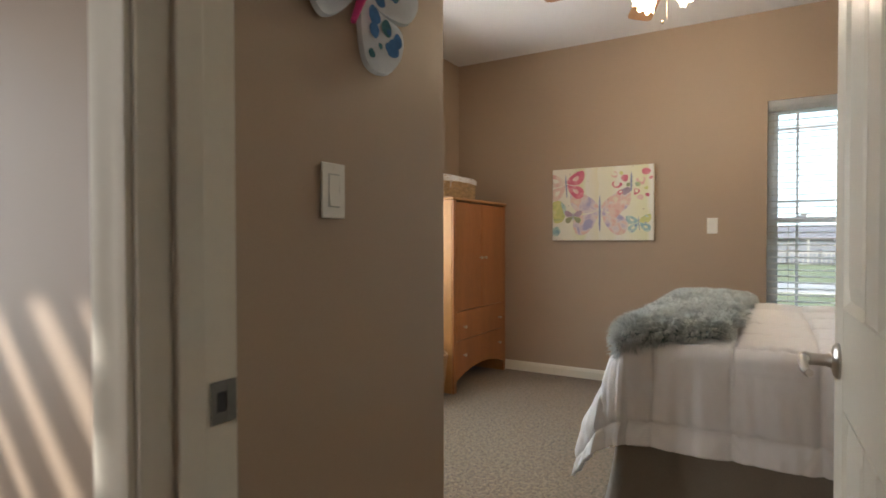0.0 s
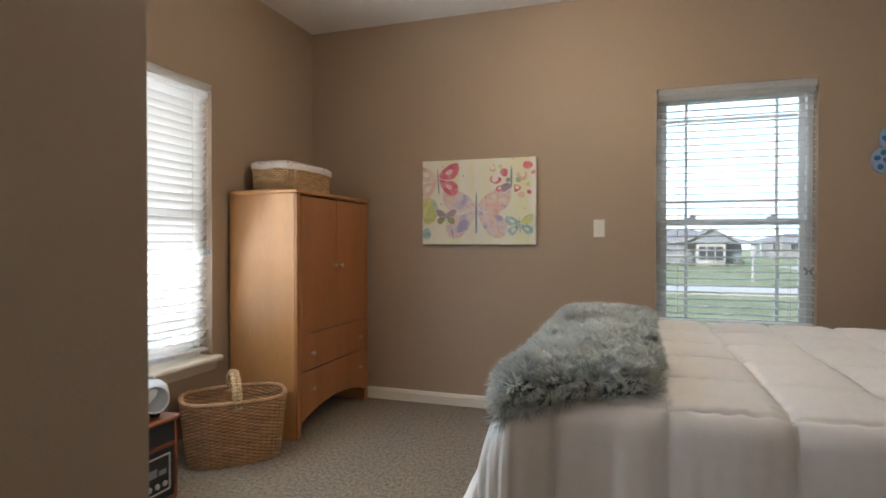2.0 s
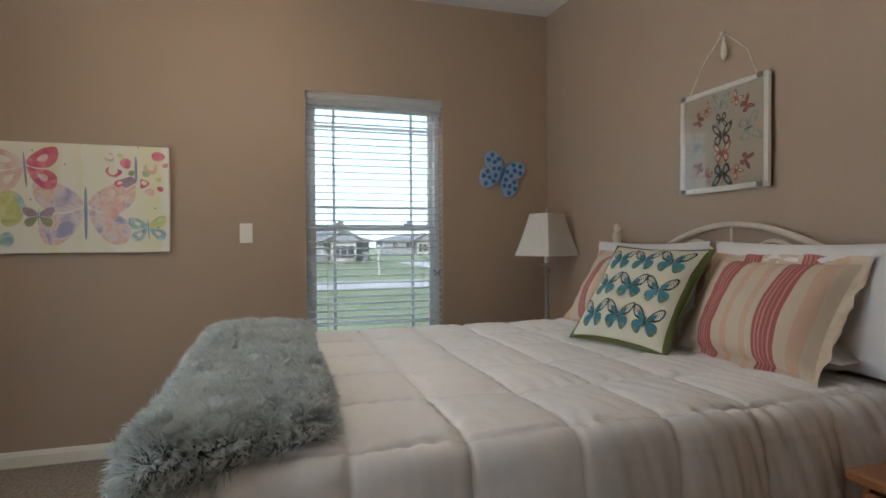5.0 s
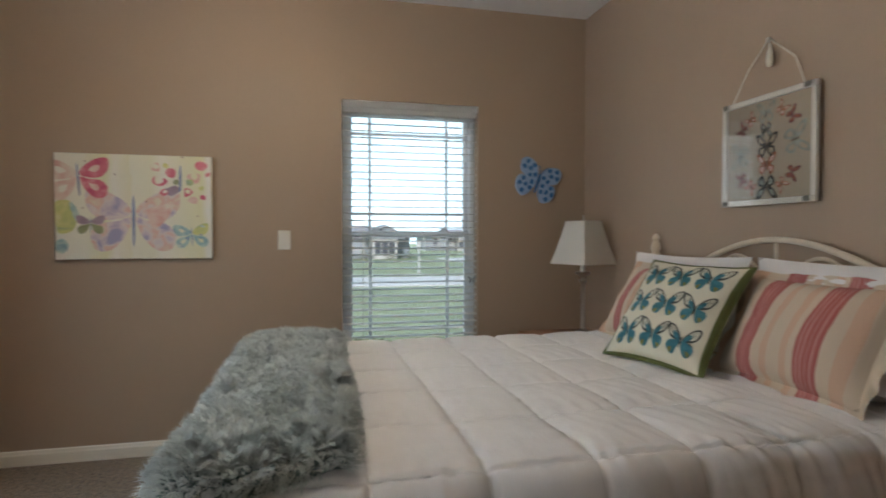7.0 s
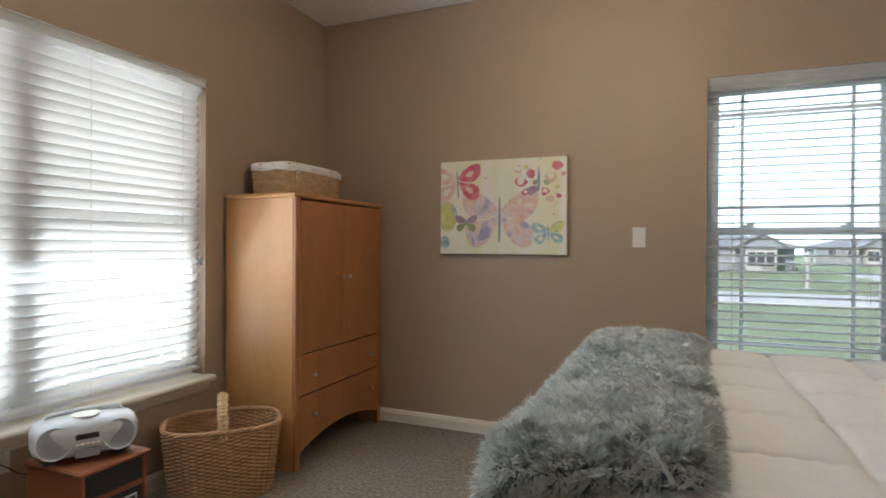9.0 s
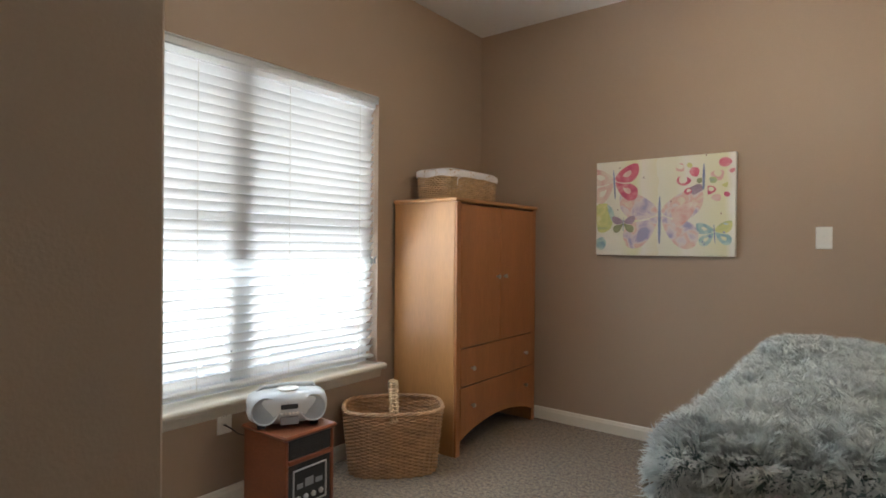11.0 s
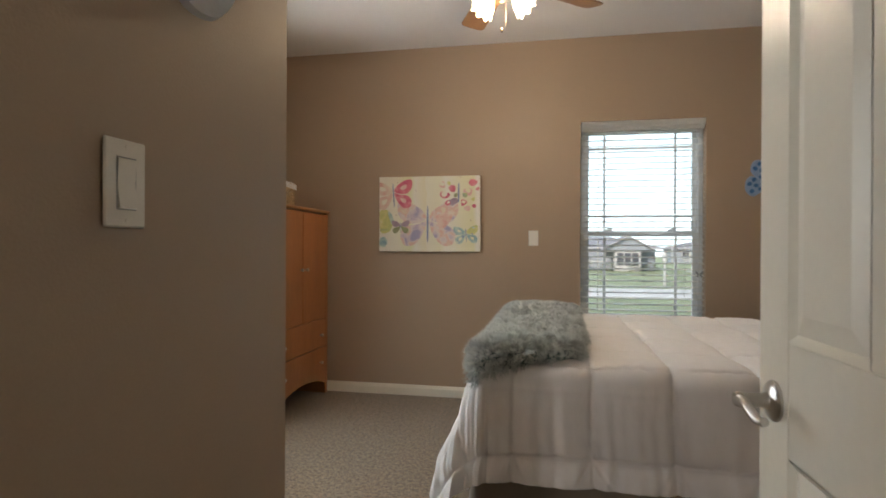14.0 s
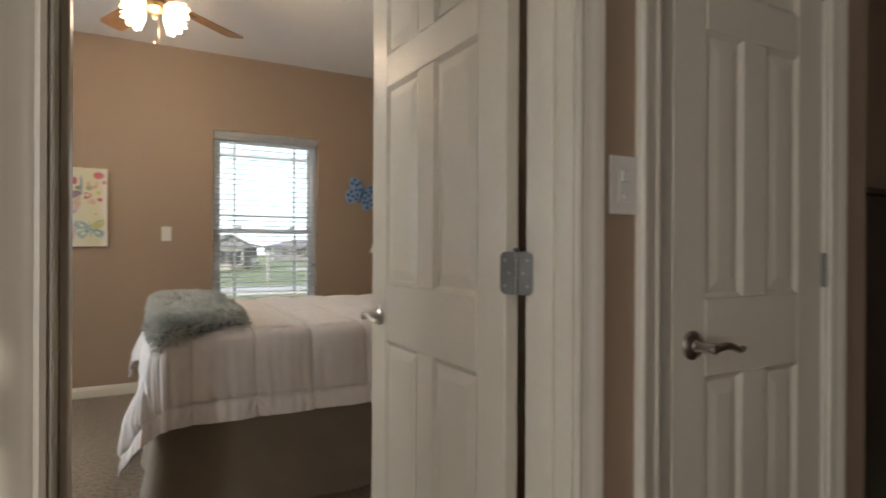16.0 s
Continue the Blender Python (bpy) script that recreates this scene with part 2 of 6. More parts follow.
MAGENTA = mat("magenta_felt", (0.55, 0.05, 0.22), 0.9, 0.1, 40, 400, 0.3, 0.0008)
RUST = mat("rust_print", (0.34, 0.12, 0.06), 0.8, 0.3, 60, 300, 0.0)
PLUM = mat("plum_print", (0.20, 0.07, 0.08), 0.8, 0.3, 60, 300, 0.0)
GREY_PRINT = mat("grey_green_print", (0.30, 0.34, 0.30), 0.8, 0.3, 60, 300, 0.0)
PAPER = mat("cream_paper", (0.44, 0.38, 0.29), 0.9, 0.03, 6, 300, 0.05, 0.0003)
ROPE = mat("cream_cord", (0.66, 0.62, 0.52), 0.9, 0.1, 60, 500, 0.5, 0.001)
RED = (0.38, 0.11, 0.10)
PINK, SAND, PEACH = (0.52, 0.27, 0.24), (0.60, 0.50, 0.38), (0.60, 0.41, 0.29)
def stripe_stops(centre, half):
    """A broad red band with fine pink pin stripes."""
    out = []
    for k in range(5):
        a = centre - half + 2 * half * k / 5
        out += [(a, RED), (a + 1.35 * half / 5, PINK)]
    return out[:-1] + [(centre + half, SAND)]


STRIPES = bands("striped_sham", 1, [(0.0, SAND), (0.04, PEACH), (0.075, SAND)] + stripe_stops(0.165, 0.052) + [(0.27, PEACH), (0.33, SAND), (0.44, PEACH), (0.47, SAND), (0.58, PEACH), (0.66, SAND)] + stripe_stops(0.835, 0.052) + [(0.94, PEACH), (0.975, SAND)], period=0.70, washed=0.004)
# lawn colour paled to stand for the overexposed outdoors
GRASS = mat("glare_paled_lawn", (0.34, 0.38, 0.22), 0.95, 0.12, 0.6, 30, 0.8, 0.03)
CONCRETE = mat("pale_concrete_road", (0.74, 0.72, 0.70), 0.9, 0.05, 0.5, 20, 0.3, 0.004)
# roofs, siding and panes lightened to imitate haze and glare
ROOF = mat("grey_shingle", (0.36, 0.36, 0.39), 0.9, 0.12, 1.5, 30, 0.5, 0.01, stretch=(1, 1, 5))
SIDING = mat("grey_siding", (0.31, 0.34, 0.38), 0.8, 0.05, 1.5, 20, 0.3, 0.01, stretch=(0.2, 0.2, 9))
WHITE_SIDING = mat("white_siding", (0.55, 0.55, 0.54), 0.7, 0.03, 1.5, 20, 0.2, 0.006, stretch=(0.2, 0.2, 9))
DARK_PANE = mat("dark_house_glass", (0.08, 0.09, 0.11), 0.12, 0.1, 2, 30, 0.0)
# self-lit backdrop, so that the view through the west slats burns out white
DAY_GLOW = glow("daylight_glow_backdrop", (0.97, 0.98, 1.0), 1.3)
PALE_SKY = glow("pale_hazy_sky", (0.64, 0.83, 1.0), 1.28)


def sky_fade(m, height):
    """White haze at the horizon that turns blue with height."""
    n, l = m.node_tree.nodes, m.node_tree.links
    tc, sep, div, ramp = n.new("ShaderNodeTexCoord"), n.new("ShaderNodeSeparateXYZ"), n.new("ShaderNodeMath"), n.new("ShaderNodeValToRGB")
    div.operation, div.inputs[1].default_value = "DIVIDE", height
    l.new(tc.outputs["Object"], sep.inputs[0])
    l.new(sep.outputs[2], div.inputs[0])
    l.new(div.outputs[0], ramp.inputs[0])
    e = ramp.color_ramp.elements
    e[0].color, e[1].color = (0.80, 0.86, 0.92, 1), (0.46, 0.69, 0.88, 1)
    l.new(ramp.outputs[0], n["Principled BSDF"].inputs["Emission Color"])


sky_fade(PALE_SKY, 45.0)
ORANGE_CHERRY = mat("orange_cherry_veneer", (0.33, 0.135, 0.055), 0.35, 0.14, 3, 50, 0.10, 0.0005, stretch=(1, 1, 4))
LEAF = mat("shrub_leaf", (0.07, 0.10, 0.03), 0.8, 0.3, 20, 90, 0.0)
BARK = mat("bark", (0.12, 0.09, 0.065), 0.9, 0.2, 8, 60, 0.8, 0.01)
HALL_WOOD = mat("dark_hall_floor", (0.13, 0.055, 0.03), 0.35, 0.2, 2, 50, 0.15, 0.001, stretch=(0.4, 4, 1))
DARK_WOOD = mat("dark_stained_wood", (0.045, 0.028, 0.02), 0.4, 0.2, 3, 50, 0.1, 0.0005)

# ---- mesh helpers: every shape is a pair of vertices and faces ----
def join(*shapes):
    vs, fs = [], []
    for v, f in shapes:
        k = len(vs)
        vs += [tuple(p) for p in v]
        fs += [tuple(i + k for i in q) for q in f]
    return vs, fs


def moved(shape, m):
    return [tuple(m @ Vector(p)) for p in shape[0]], shape[1]


def box(x0, x1, y0, y1, z0, z1, c=0.0):
    """A box; c: width of the chamfer on all its edges."""
    if c <= 0:
        v = [(x, y, z) for z in (z0, z1) for y in (y0, y1) for x in (x0, x1)]
        return v, [(0, 2, 3, 1), (4, 5, 7, 6), (0, 1, 5, 4), (2, 6, 7, 3), (0, 4, 6, 2), (1, 3, 7, 5)]
    c = min(c, (x1 - x0) / 2.1, (y1 - y0) / 2.1, (z1 - z0) / 2.1)
    lim = ((x0, x1), (y0, y1), (z0, z1))
    v, idx = [], {}
    for sx in (0, 1):
        for sy in (0, 1):
            for sz in (0, 1):
                s = (sx, sy, sz)
                for a in range(3):
                    idx[s + (a,)] = len(v)
                    v.append(tuple(lim[k][s[k]] if k == a else lim[k][s[k]] + (c if s[k] == 0 else -c) for k in range(3)))
    f = []
    mid = Vector(((x0 + x1) / 2, (y0 + y1) / 2, (z0 + z1) / 2))

    def face(ids):
        a, b, d = (Vector(v[i]) for i in ids[:3])
        n = (b - a).cross(d - a)
        f.append(tuple(ids) if n.dot(a - mid) > 0 else tuple(reversed(ids)))

    for a in range(3):
        b, d = (a + 1) % 3, (a + 2) % 3
        for s in (0, 1):
            ids = []
            for p, q in ((0, 0), (1, 0), (1, 1), (0, 1)):
                k = [0, 0, 0]
                k[a], k[b], k[d] = s, p, q
                ids.append(idx[tuple(k) + (a,)])
            face(ids)
        for p in (0, 1):
            for q in (0, 1):
                k0, k1 = [0, 0, 0], [0, 0, 0]
                k0[b] = k1[b] = p
                k0[d] = k1[d] = q
                k1[a] = 1
                face([idx[tuple(k0) + (b,)], idx[tuple(k1) + (b,)], idx[tuple(k1) + (d,)], idx[tuple(k0) + (d,)]])
    for sx in (0, 1):
        for sy in (0, 1):
            for sz in (0, 1):
                face([idx[(sx, sy, sz, a)] for a in range(3)])
    return v, f


def sheet(fn, nu, nv, wrap_u=False, wrap_v=False):
    """A grid of fn(u, v), u and v from 0 to 1."""
    us = [i / (nu if wrap_u else nu - 1) for i in range(nu)]
    vs_ = [j / (nv if wrap_v else nv - 1) for j in range(nv)]
    v = [tuple(fn(a, b)) for b in vs_ for a in us]
    f = []
    for j in range(nv if wrap_v else nv - 1):
        for i in range(nu if wrap_u else nu - 1):
            a, b = i, (i + 1) % nu
            c, d = j, (j + 1) % nv
            f.append((c * nu + a, c * nu + b, d * nu + b, d * nu + a))
    return v, f


def lathe(profile, n=24, cap=True):
    """Turned about z; profile of (radius, height)."""
    v = [(r * math.cos(2 * math.pi * i / n), r * math.sin(2 * math.pi * i / n), z) for r, z in profile for i in range(n)]
    f = [(j * n + i, j * n + (i + 1) % n, (j + 1) * n + (i + 1) % n, (j + 1) * n + i) for j in range(len(profile) - 1) for i in range(n)]
    if cap:
        f += [tuple(reversed(range(n))), tuple(range((len(profile) - 1) * n, len(profile) * n))]
    return v, f


def tube(points, radius, n=8, closed=False, cap=True):
    """A round bar along points; radius a number or a function of 0 to 1."""
    pts = [Vector(p) for p in points]
    m = len(pts)
    v, f = [], []
    up = Vector((0.13, 0.21, 0.97))
    for i, p in enumerate(pts):
        a = pts[(i - 1) % m] if (closed or i) else p
        b = pts[(i + 1) % m] if (closed or i < m - 1) else p
        t = (b - a).normalized()
        if abs(t.dot(up)) > 0.95:
            side = t.cross(Vector((1, 0, 0))).normalized()
        else:
            side = t.cross(up).normalized()
        other = t.cross(side)
        r = radius(i / max(1, m - 1)) if callable(radius) else radius
        for k in range(n):
            w = 2 * math.pi * k / n
            v.append(tuple(p + r * (math.cos(w) * side + math.sin(w) * other)))
    for i in range(m if closed else m - 1):
        for k in range(n):
            a, b = i * n, ((i + 1) % m) * n
            f.append((a + k, a + (k + 1) % n, b + (k + 1) % n, b + k))
    if cap and not closed:
        f += [tuple(reversed(range(n))), tuple(range((m - 1) * n, m * n))]
    return v, f


def prism(outline, axis, a, b):
    """An outline of pairs, drawn out along an axis from a to b."""
    def at(p, h):
        q = list(p)
        q.insert(axis, h)
        return tuple(q)
    n = len(outline)
    v = [at(p, a) for p in outline] + [at(p, b) for p in outline]
    f = [tuple(range(n)), tuple(reversed(range(n, 2 * n)))]
    f += [(i, i + n, (i + 1) % n + n, (i + 1) % n) for i in range(n)]
    return v, f


def made(name, shape, material, smooth=False):
    me = bpy.data.meshes.new(name)
    me.from_pydata(shape[0], [], shape[1])
    bm = bmesh.new()
    bm.from_mesh(me)
    bmesh.ops.recalc_face_normals(bm, faces=bm.faces)
    bm.to_mesh(me)
    bm.free()
    me.materials.append(material)
    if smooth:
        me.shade_smooth()
        if smooth != "all":
            me.set_sharp_from_angle(angle=radians(40))
    return me


def part(name, shape, material, parent, label="", smooth=False):
    ob = new(name, shape if isinstance(shape, bpy.types.Mesh) else made(name, shape, material, smooth))
    ob.parent = parent
    if label:
        tagged(ob, label)
    return ob


def thing(name, m, label, category, group="", kind=""):
    ob = new(name)
    ob.empty_display_size = 0.1
    ob.matrix_world = m
    return tagged(ob, label, category, group, kind)


def setting(name, shape, material, label="", smooth=False):
    return tagged(new(name, made(name, shape, material, smooth)), label, name.split("_")[0], "", "structure")


def wave(p, s, seed=0.0):
    """Smooth noise from -1 to 1."""
    return noise.noise(Vector((p[0] * s + seed, p[1] * s - seed, p[2] * s + 2.1 * seed)))


# ---- the large structure ----
WEST, EAST, NORTH, SOUTH, TOP = -2.547, 1.56, 4.35, 1.17, 2.738
HALL_Y, DOOR_Y = 0.20, 0.335         # hall face and bedroom face of the wall with the door
JAMB_L, JAMB_R, DOOR_TOP = -0.685, 0.112, 2.05
NOOK_L, NOOK_R = -0.836, 0.27         # walls of the short passage inside the door
HALL_S = -2.42
NWX0, NWX1, NWZ0, NWZ1 = -0.076, 0.798, 0.48, 2.110
WWY0, WWY1, WWZ0, WWZ1 = 1.54, 3.258, 0.49, 2.063
HWX0, HWX1, HWZ0, HWZ1 = -2.75, -2.14, 0.25, 2.48


def wall_y(y0, y1, x0, x1, holes, z1=TOP):
    """A wall along x with openings (x0, x1, z0, z1), in order."""
    out, at = [], x0
    for a, b, c, d in holes:
        if a > at:
            out.append(box(at, a, y0, y1, 0, z1))
        if c > 0:
            out.append(box(a, b, y0, y1, 0, c))
        out.append(box(a, b, y0, y1, d, z1))
        at = b
    out.append(box(at, x1, y0, y1, 0, z1))
    return join(*out)


def turned(shape):
    return [(y, x, z) for x, y, z in shape[0]], shape[1]


CLOSET = (0.325, 0.985, 0.0, 2.05)
setting("floor", box(WEST - 0.2, EAST + 0.2, 0.27, NORTH + 0.2, -0.12, 0), CARPET, "beige cut-pile carpet over the whole bedroom")
setting("floor_hall", box(-4.2, 4.2, HALL_S - 0.2, 0.27, -0.12, -0.004), HALL_WOOD, "dark reddish-brown hall floor boards")
setting("ceiling", box(-4.2, 4.2, HALL_S - 0.2, NORTH + 0.2, TOP, TOP + 0.12), CEILING, "flat white painted ceiling")
setting("wall_north", wall_y(NORTH, NORTH + 0.17, WEST, EAST, [(NWX0, NWX1, NWZ0, NWZ1)]), PAINT, "tan painted wall with a single window")
setting("wall_west", turned(wall_y(WEST - 0.17, WEST, SOUTH, NORTH + 0.17, [(WWY0, WWY1, WWZ0, WWZ1)])), PAINT, "tan painted wall with a wide window")
setting("wall_east", box(EAST, EAST + 0.14, SOUTH - 0.12, NORTH + 0.17, 0, TOP), PAINT, "tan painted wall behind the bed")
setting("wall_south_1", box(WEST - 0.17, NOOK_L - 0.12, SOUTH - 0.12, SOUTH, 0, TOP), PAINT, "tan painted wall beside the entry passage")
setting("wall_south_2", box(NOOK_R + 0.12, EAST, SOUTH - 0.12, SOUTH, 0, TOP), PAINT, "tan painted wall behind the door")
setting("wall_nook_1", box(NOOK_L - 0.12, NOOK_L, DOOR_Y, SOUTH, 0, TOP, 0.004), PAINT, "tan painted side wall of the entry passage")
setting("wall_nook_2", box(NOOK_R, NOOK_R + 0.12, DOOR_Y, SOUTH, 0, TOP), PAINT, "tan painted passage wall behind the open door")
setting("wall_hall_north", wall_y(HALL_Y, DOOR_Y, -4.2, 1.165, [(JAMB_L - 0.018, JAMB_R + 0.018, 0, DOOR_TOP), CLOSET]), PAINT, "tan painted hall wall with two doorways")
# unseen wall; the narrow slot only lets a sun patch onto the door jamb
setting("wall_hall_south", wall_y(HALL_S - 0.15, HALL_S, -4.2, 4.2, [(HWX0, HWX1, HWZ0, HWZ1), (-1.36, -1.24, 0.3, 1.95)]), PAINT, "tan painted hall wall, unseen, with a barred opening and a slot for sunlight")
setting("wall_hall_west", turned(wall_y(-4.35, -4.2, HALL_S - 0.15, 0.34, [(-2.05, -0.15, 0.12, 2.4)])), PAINT, "tan painted end wall of the hall")
setting("wall_hall_east", box(4.2, 4.35, HALL_S - 0.15, SOUTH, 0, TOP), PAINT, "tan painted far wall of the room beyond the hall")
setting("wall_closet_back", box(0.39, 1.045, 0.85, 0.95, 0, TOP), PAINT, "plain closet back wall")
setting("wall_beyond", box(1.045, 1.165, DOOR_Y, 1.06, 0, TOP), PAINT, "tan side wall where the hall widens")
setting("wall_beyond_2", box(1.165, 4.2, 0.94, 1.06, 0, TOP), PAINT, "tan wall of the dim room beyond the hall")


def skirting(x0, y0, x1, y1, side):
    """A baseboard from one point to another; side: unit normal into the room."""
    d = Vector((x1 - x0, y1 - y0, 0))
    prof = [(0, 0), (0.014, 0), (0.014, 0.058), (0.010, 0.068), (0.008, 0.076), (0.003, 0.083), (0, 0.083)]
    ends = []
    for base in (Vector((x0, y0, 0)), Vector((x1, y1, 0))):
        ends.append([tuple(base + Vector((side[0] * p, side[1] * p, q))) for p, q in prof])
    n = len(prof)
    f = [tuple(range(n)), tuple(range(2 * n - 1, n - 1, -1))] + [(i, (i + 1) % n, (i + 1) % n + n, i + n) for i in range(n)]
    setting("baseboard", (ends[0] + ends[1], f), TRIM, "cream painted moulded baseboard")


skirting(WEST + 0.002, NORTH - 0.002, EAST - 0.002, NORTH - 0.002, (0, -1))
skirting(WEST + 0.002, SOUTH + 0.002, WEST + 0.002, NORTH - 0.018, (1, 0))
skirting(EAST - 0.002, SOUTH + 0.002, EAST - 0.002, NORTH - 0.018, (-1, 0))
skirting(NOOK_L + 0.002, DOOR_Y + 0.06, NOOK_L + 0.002, SOUTH, (1, 0))
skirting(WEST + 0.018, SOUTH + 0.002, NOOK_L, SOUTH + 0.002, (0, 1))
skirting(JAMB_R + 0.09, HALL_Y - 0.002, CLOSET[0] - 0.07, HALL_Y - 0.002, (0, -1))
skirting(-4.0, HALL_Y - 0.002, JAMB_L - 0.08, HALL_Y - 0.002, (0, -1))


def moulding(path, name="trim"):
    """A door casing of colonial profile, mitred along path of (x, z) on the hall wall."""
    prof = [(0, 0), (0, -0.009), (0.006, -0.012), (0.012, -0.0085), (0.018, -0.011), (0.030, -0.0105), (0.036, -0.0145), (0.046, -0.0185), (0.055, -0.019), (0.060, -0.015), (0.062, 0)]
    (xa, za), (xb, zb), (xc, zc), (xd, zd) = path
    sections = []
    for (x, z), (ox, oz) in zip(path, ((-1, 0), (-1, 1), (1, 1), (1, 0))):
        sections.append([(x + ox * p, HALL_Y + q, z + oz * p) for p, q in prof])
    n = len(prof)
    v = [p for s in sections for p in s]
    f = [(k * n + i, k * n + i + 1, (k + 1) * n + i + 1, (k + 1) * n + i) for k in range(3) for i in range(n - 1)]
    setting(name, (v, f), TRIM, "cream painted moulded door casing", True)


def frame_of_door(x0, x1, top, y0, y1, hinge_right):
    t = 0.018
    setting("trim", join(box(x0 - t, x0, y0, y1, 0, top, 0.002), box(x1, x1 + t, y0, y1, 0, top, 0.002), box(x0, x1, y0, y1, top - t, top, 0.002)), TRIM, "cream painted door jamb")
    s0, s1 = (y0 + 0.045, y0 + 0.085)
    setting("trim", join(box(x0, x0 + 0.011, s0, s1, 0, top - t, 0.002), box(x1 - 0.011, x1, s0, s1, 0, top - t, 0.002), box(x0 + 0.011, x1 - 0.011, s0, s1, top - t - 0.011, top - t, 0.002)), TRIM, "cream painted door stop")
    moulding([(x0 - 0.006, 0.0), (x0 - 0.006, top + 0.006), (x1 + 0.006, top + 0.006), (x1 + 0.006, 0.0)])


frame_of_door(JAMB_L, JAMB_R, DOOR_TOP, HALL_Y + 0.001, DOOR_Y + 0.008, True)
frame_of_door(CLOSET[0] + 0.018, CLOSET[1] - 0.018, 2.045, HALL_Y + 0.001, DOOR_Y - 0.002, True)
# casing on the bedroom side
setting("trim", join(box(NOOK_L + 0.003, JAMB_L - 0.008, DOOR_Y, DOOR_Y + 0.016, 0, DOOR_TOP + 0.06, 0.004), box(JAMB_R + 0.022, JAMB_R + 0.08, DOOR_Y, DOOR_Y + 0.016, 0, DOOR_TOP + 0.06, 0.004), box(JAMB_L - 0.008, JAMB_R + 0.022, DOOR_Y, DOOR_Y + 0.016, DOOR_TOP + 0.004, DOOR_TOP + 0.06, 0.004)), TRIM, "cream painted casing on the bedroom side")

# ---- outdoors ----
GROUND = -1.0


def ground_sheet():
    n = 60
    def fn(u, v):
        x, y = (u - 0.5), v
        X = math.copysign(abs(2 * x) ** 2.2, x) * 900
        Y = -300 + 1300 * v
        return X, Y, GROUND - 0.01
    return sheet(fn, n, n)


setting("ground", ground_sheet(), GRASS, "green lawn to the horizon, paled to stand for outdoor glare")
setting("road", box(-200, 200, 25.9, 31.3, GROUND - 0.1, GROUND + 0.03), CONCRETE, "pale concrete street across the lawn")
setting("backdrop", box(-11.2, -11.0, -14, 22, GROUND - 0.3, 9.0), DAY_GLOW, "glowing backdrop that stands in for blown-out daylight beyond the wide window")
setting("driveway", box(12.4, 17.6, 31.3, 57.5, GROUND - 0.1, GROUND + 0.02), CONCRETE, "pale concrete driveway up to the houses")
setting("backdrop", box(-260, 260, 170, 170.5, GROUND - 0.3, 190), PALE_SKY, "pale hazy sky low over the lawns")
# patio is assumed; its pale slab keeps the low view bright
setting("pavement", box(-10.9, -2.75, -2.0, 12.0, GROUND - 0.1, GROUND + 0.06), CONCRETE, "pale concrete patio, added to brighten the low view outside the wide window")


def hip_roof(x0, x1, y0, y1, z, h, over=0.5):
    x0, x1, y0, y1 = x0 - over, x1 + over, y0 - over, y1 + over
    m, d = (y0 + y1) / 2, (y1 - y0) / 2
    v = [(x0, y0, z), (x1, y0, z), (x1, y1, z), (x0, y1, z), (x0 + d, m, z + h), (x1 - d, m, z + h)]
    v += [(a, b, c - 0.18) for a, b, c in v[:4]]
    return v, [(0, 1, 5, 4), (1, 2, 5), (2, 3, 4, 5), (3, 0, 4), (0, 6, 7, 1), (1, 7, 8, 2), (2, 8, 9, 3), (3, 9, 6, 0), (6, 9, 8, 7)]


def gable(x0, x1, y0, y1, z, h, over=0.35):
    m = (x0 + x1) / 2
    a = prism([(x0 - over, z), (m, z + h), (x1 + over, z), (x1 + over, z - 0.15), (m, z + h - 0.15), (x0 - over, z - 0.15)], 1, y0 - over, y1)
    return a


def house(m, width, label, porch):
    h = thing("house", m, label, "house")
    g = 2.35
    part("wall", join(box(0, width, 0, 8, 0, g)), SIDING, h, "grey horizontal siding")
    part("roof", hip_roof(0, width, 0, 8, g, 1.15), ROOF, h, "grey shingled hip roof")
    xs = [1.2, 3.4, width - 2.6]
    for x in xs:
        w = part("window", box(x, x + 1.2, -0.05, 0.02, 0.75, 2.0), DARK_PANE, h)
        part("frame", join(box(x - 0.1, x, -0.09, 0.0, 0.65, 2.1), box(x + 1.2, x + 1.3, -0.09, 0, 0.65, 2.1), box(x, x + 1.2, -0.09, 0, 2.0, 2.1), box(x, x + 1.2, -0.09, 0, 0.65, 0.75), box(x + 0.57, x + 0.63, -0.09, -0.051, 0.75, 2.0)), WHITE_SIDING, w, "white frame")
    if porch:
        px = porch
        part("porch_gable", join(prism([(px, g - 0.25), (px + 2.1, g + 1.05), (px + 4.2, g - 0.25)], 1, -1.9, -1.8)), SIDING, h, "grey gable")
        part("porch_roof", gable(px, px + 4.2, -1.9, 4, g - 0.15, 1.3), ROOF, h, "grey shingled gable roof")
        part("bay", join(box(px + 0.9, px + 3.3, -1.7, 0, 0.0, g - 0.25)), WHITE_SIDING, h, "white bay")
        for i in range(3):
            x = px + 1.1 + 0.7 * i
            part("window", box(x, x + 0.58, -1.75, -1.69, 0.6, 1.8), DARK_PANE, h)
        for i in range(14):
            x = px - 4.6 + 0.33 * i
            part("baluster", box(x, x + 0.06, -1.8, -1.74, 0.1, 0.95), WHITE_SIDING, h)
        part("rail", box(px - 4.7, px, -1.82, -1.72, 0.95, 1.05), WHITE_SIDING, h)
        for x in (px - 4.7, px - 2.3, px - 0.1):
            part("post", box(x, x + 0.16, -1.85, -1.69, 0, g - 0.1), WHITE_SIDING, h)
    return h


house(pose(-7.6, 58, GROUND - 0.05, 0, 0, 0), 17.3, "long grey ranch house with a white gabled bay and porch", 12.4)
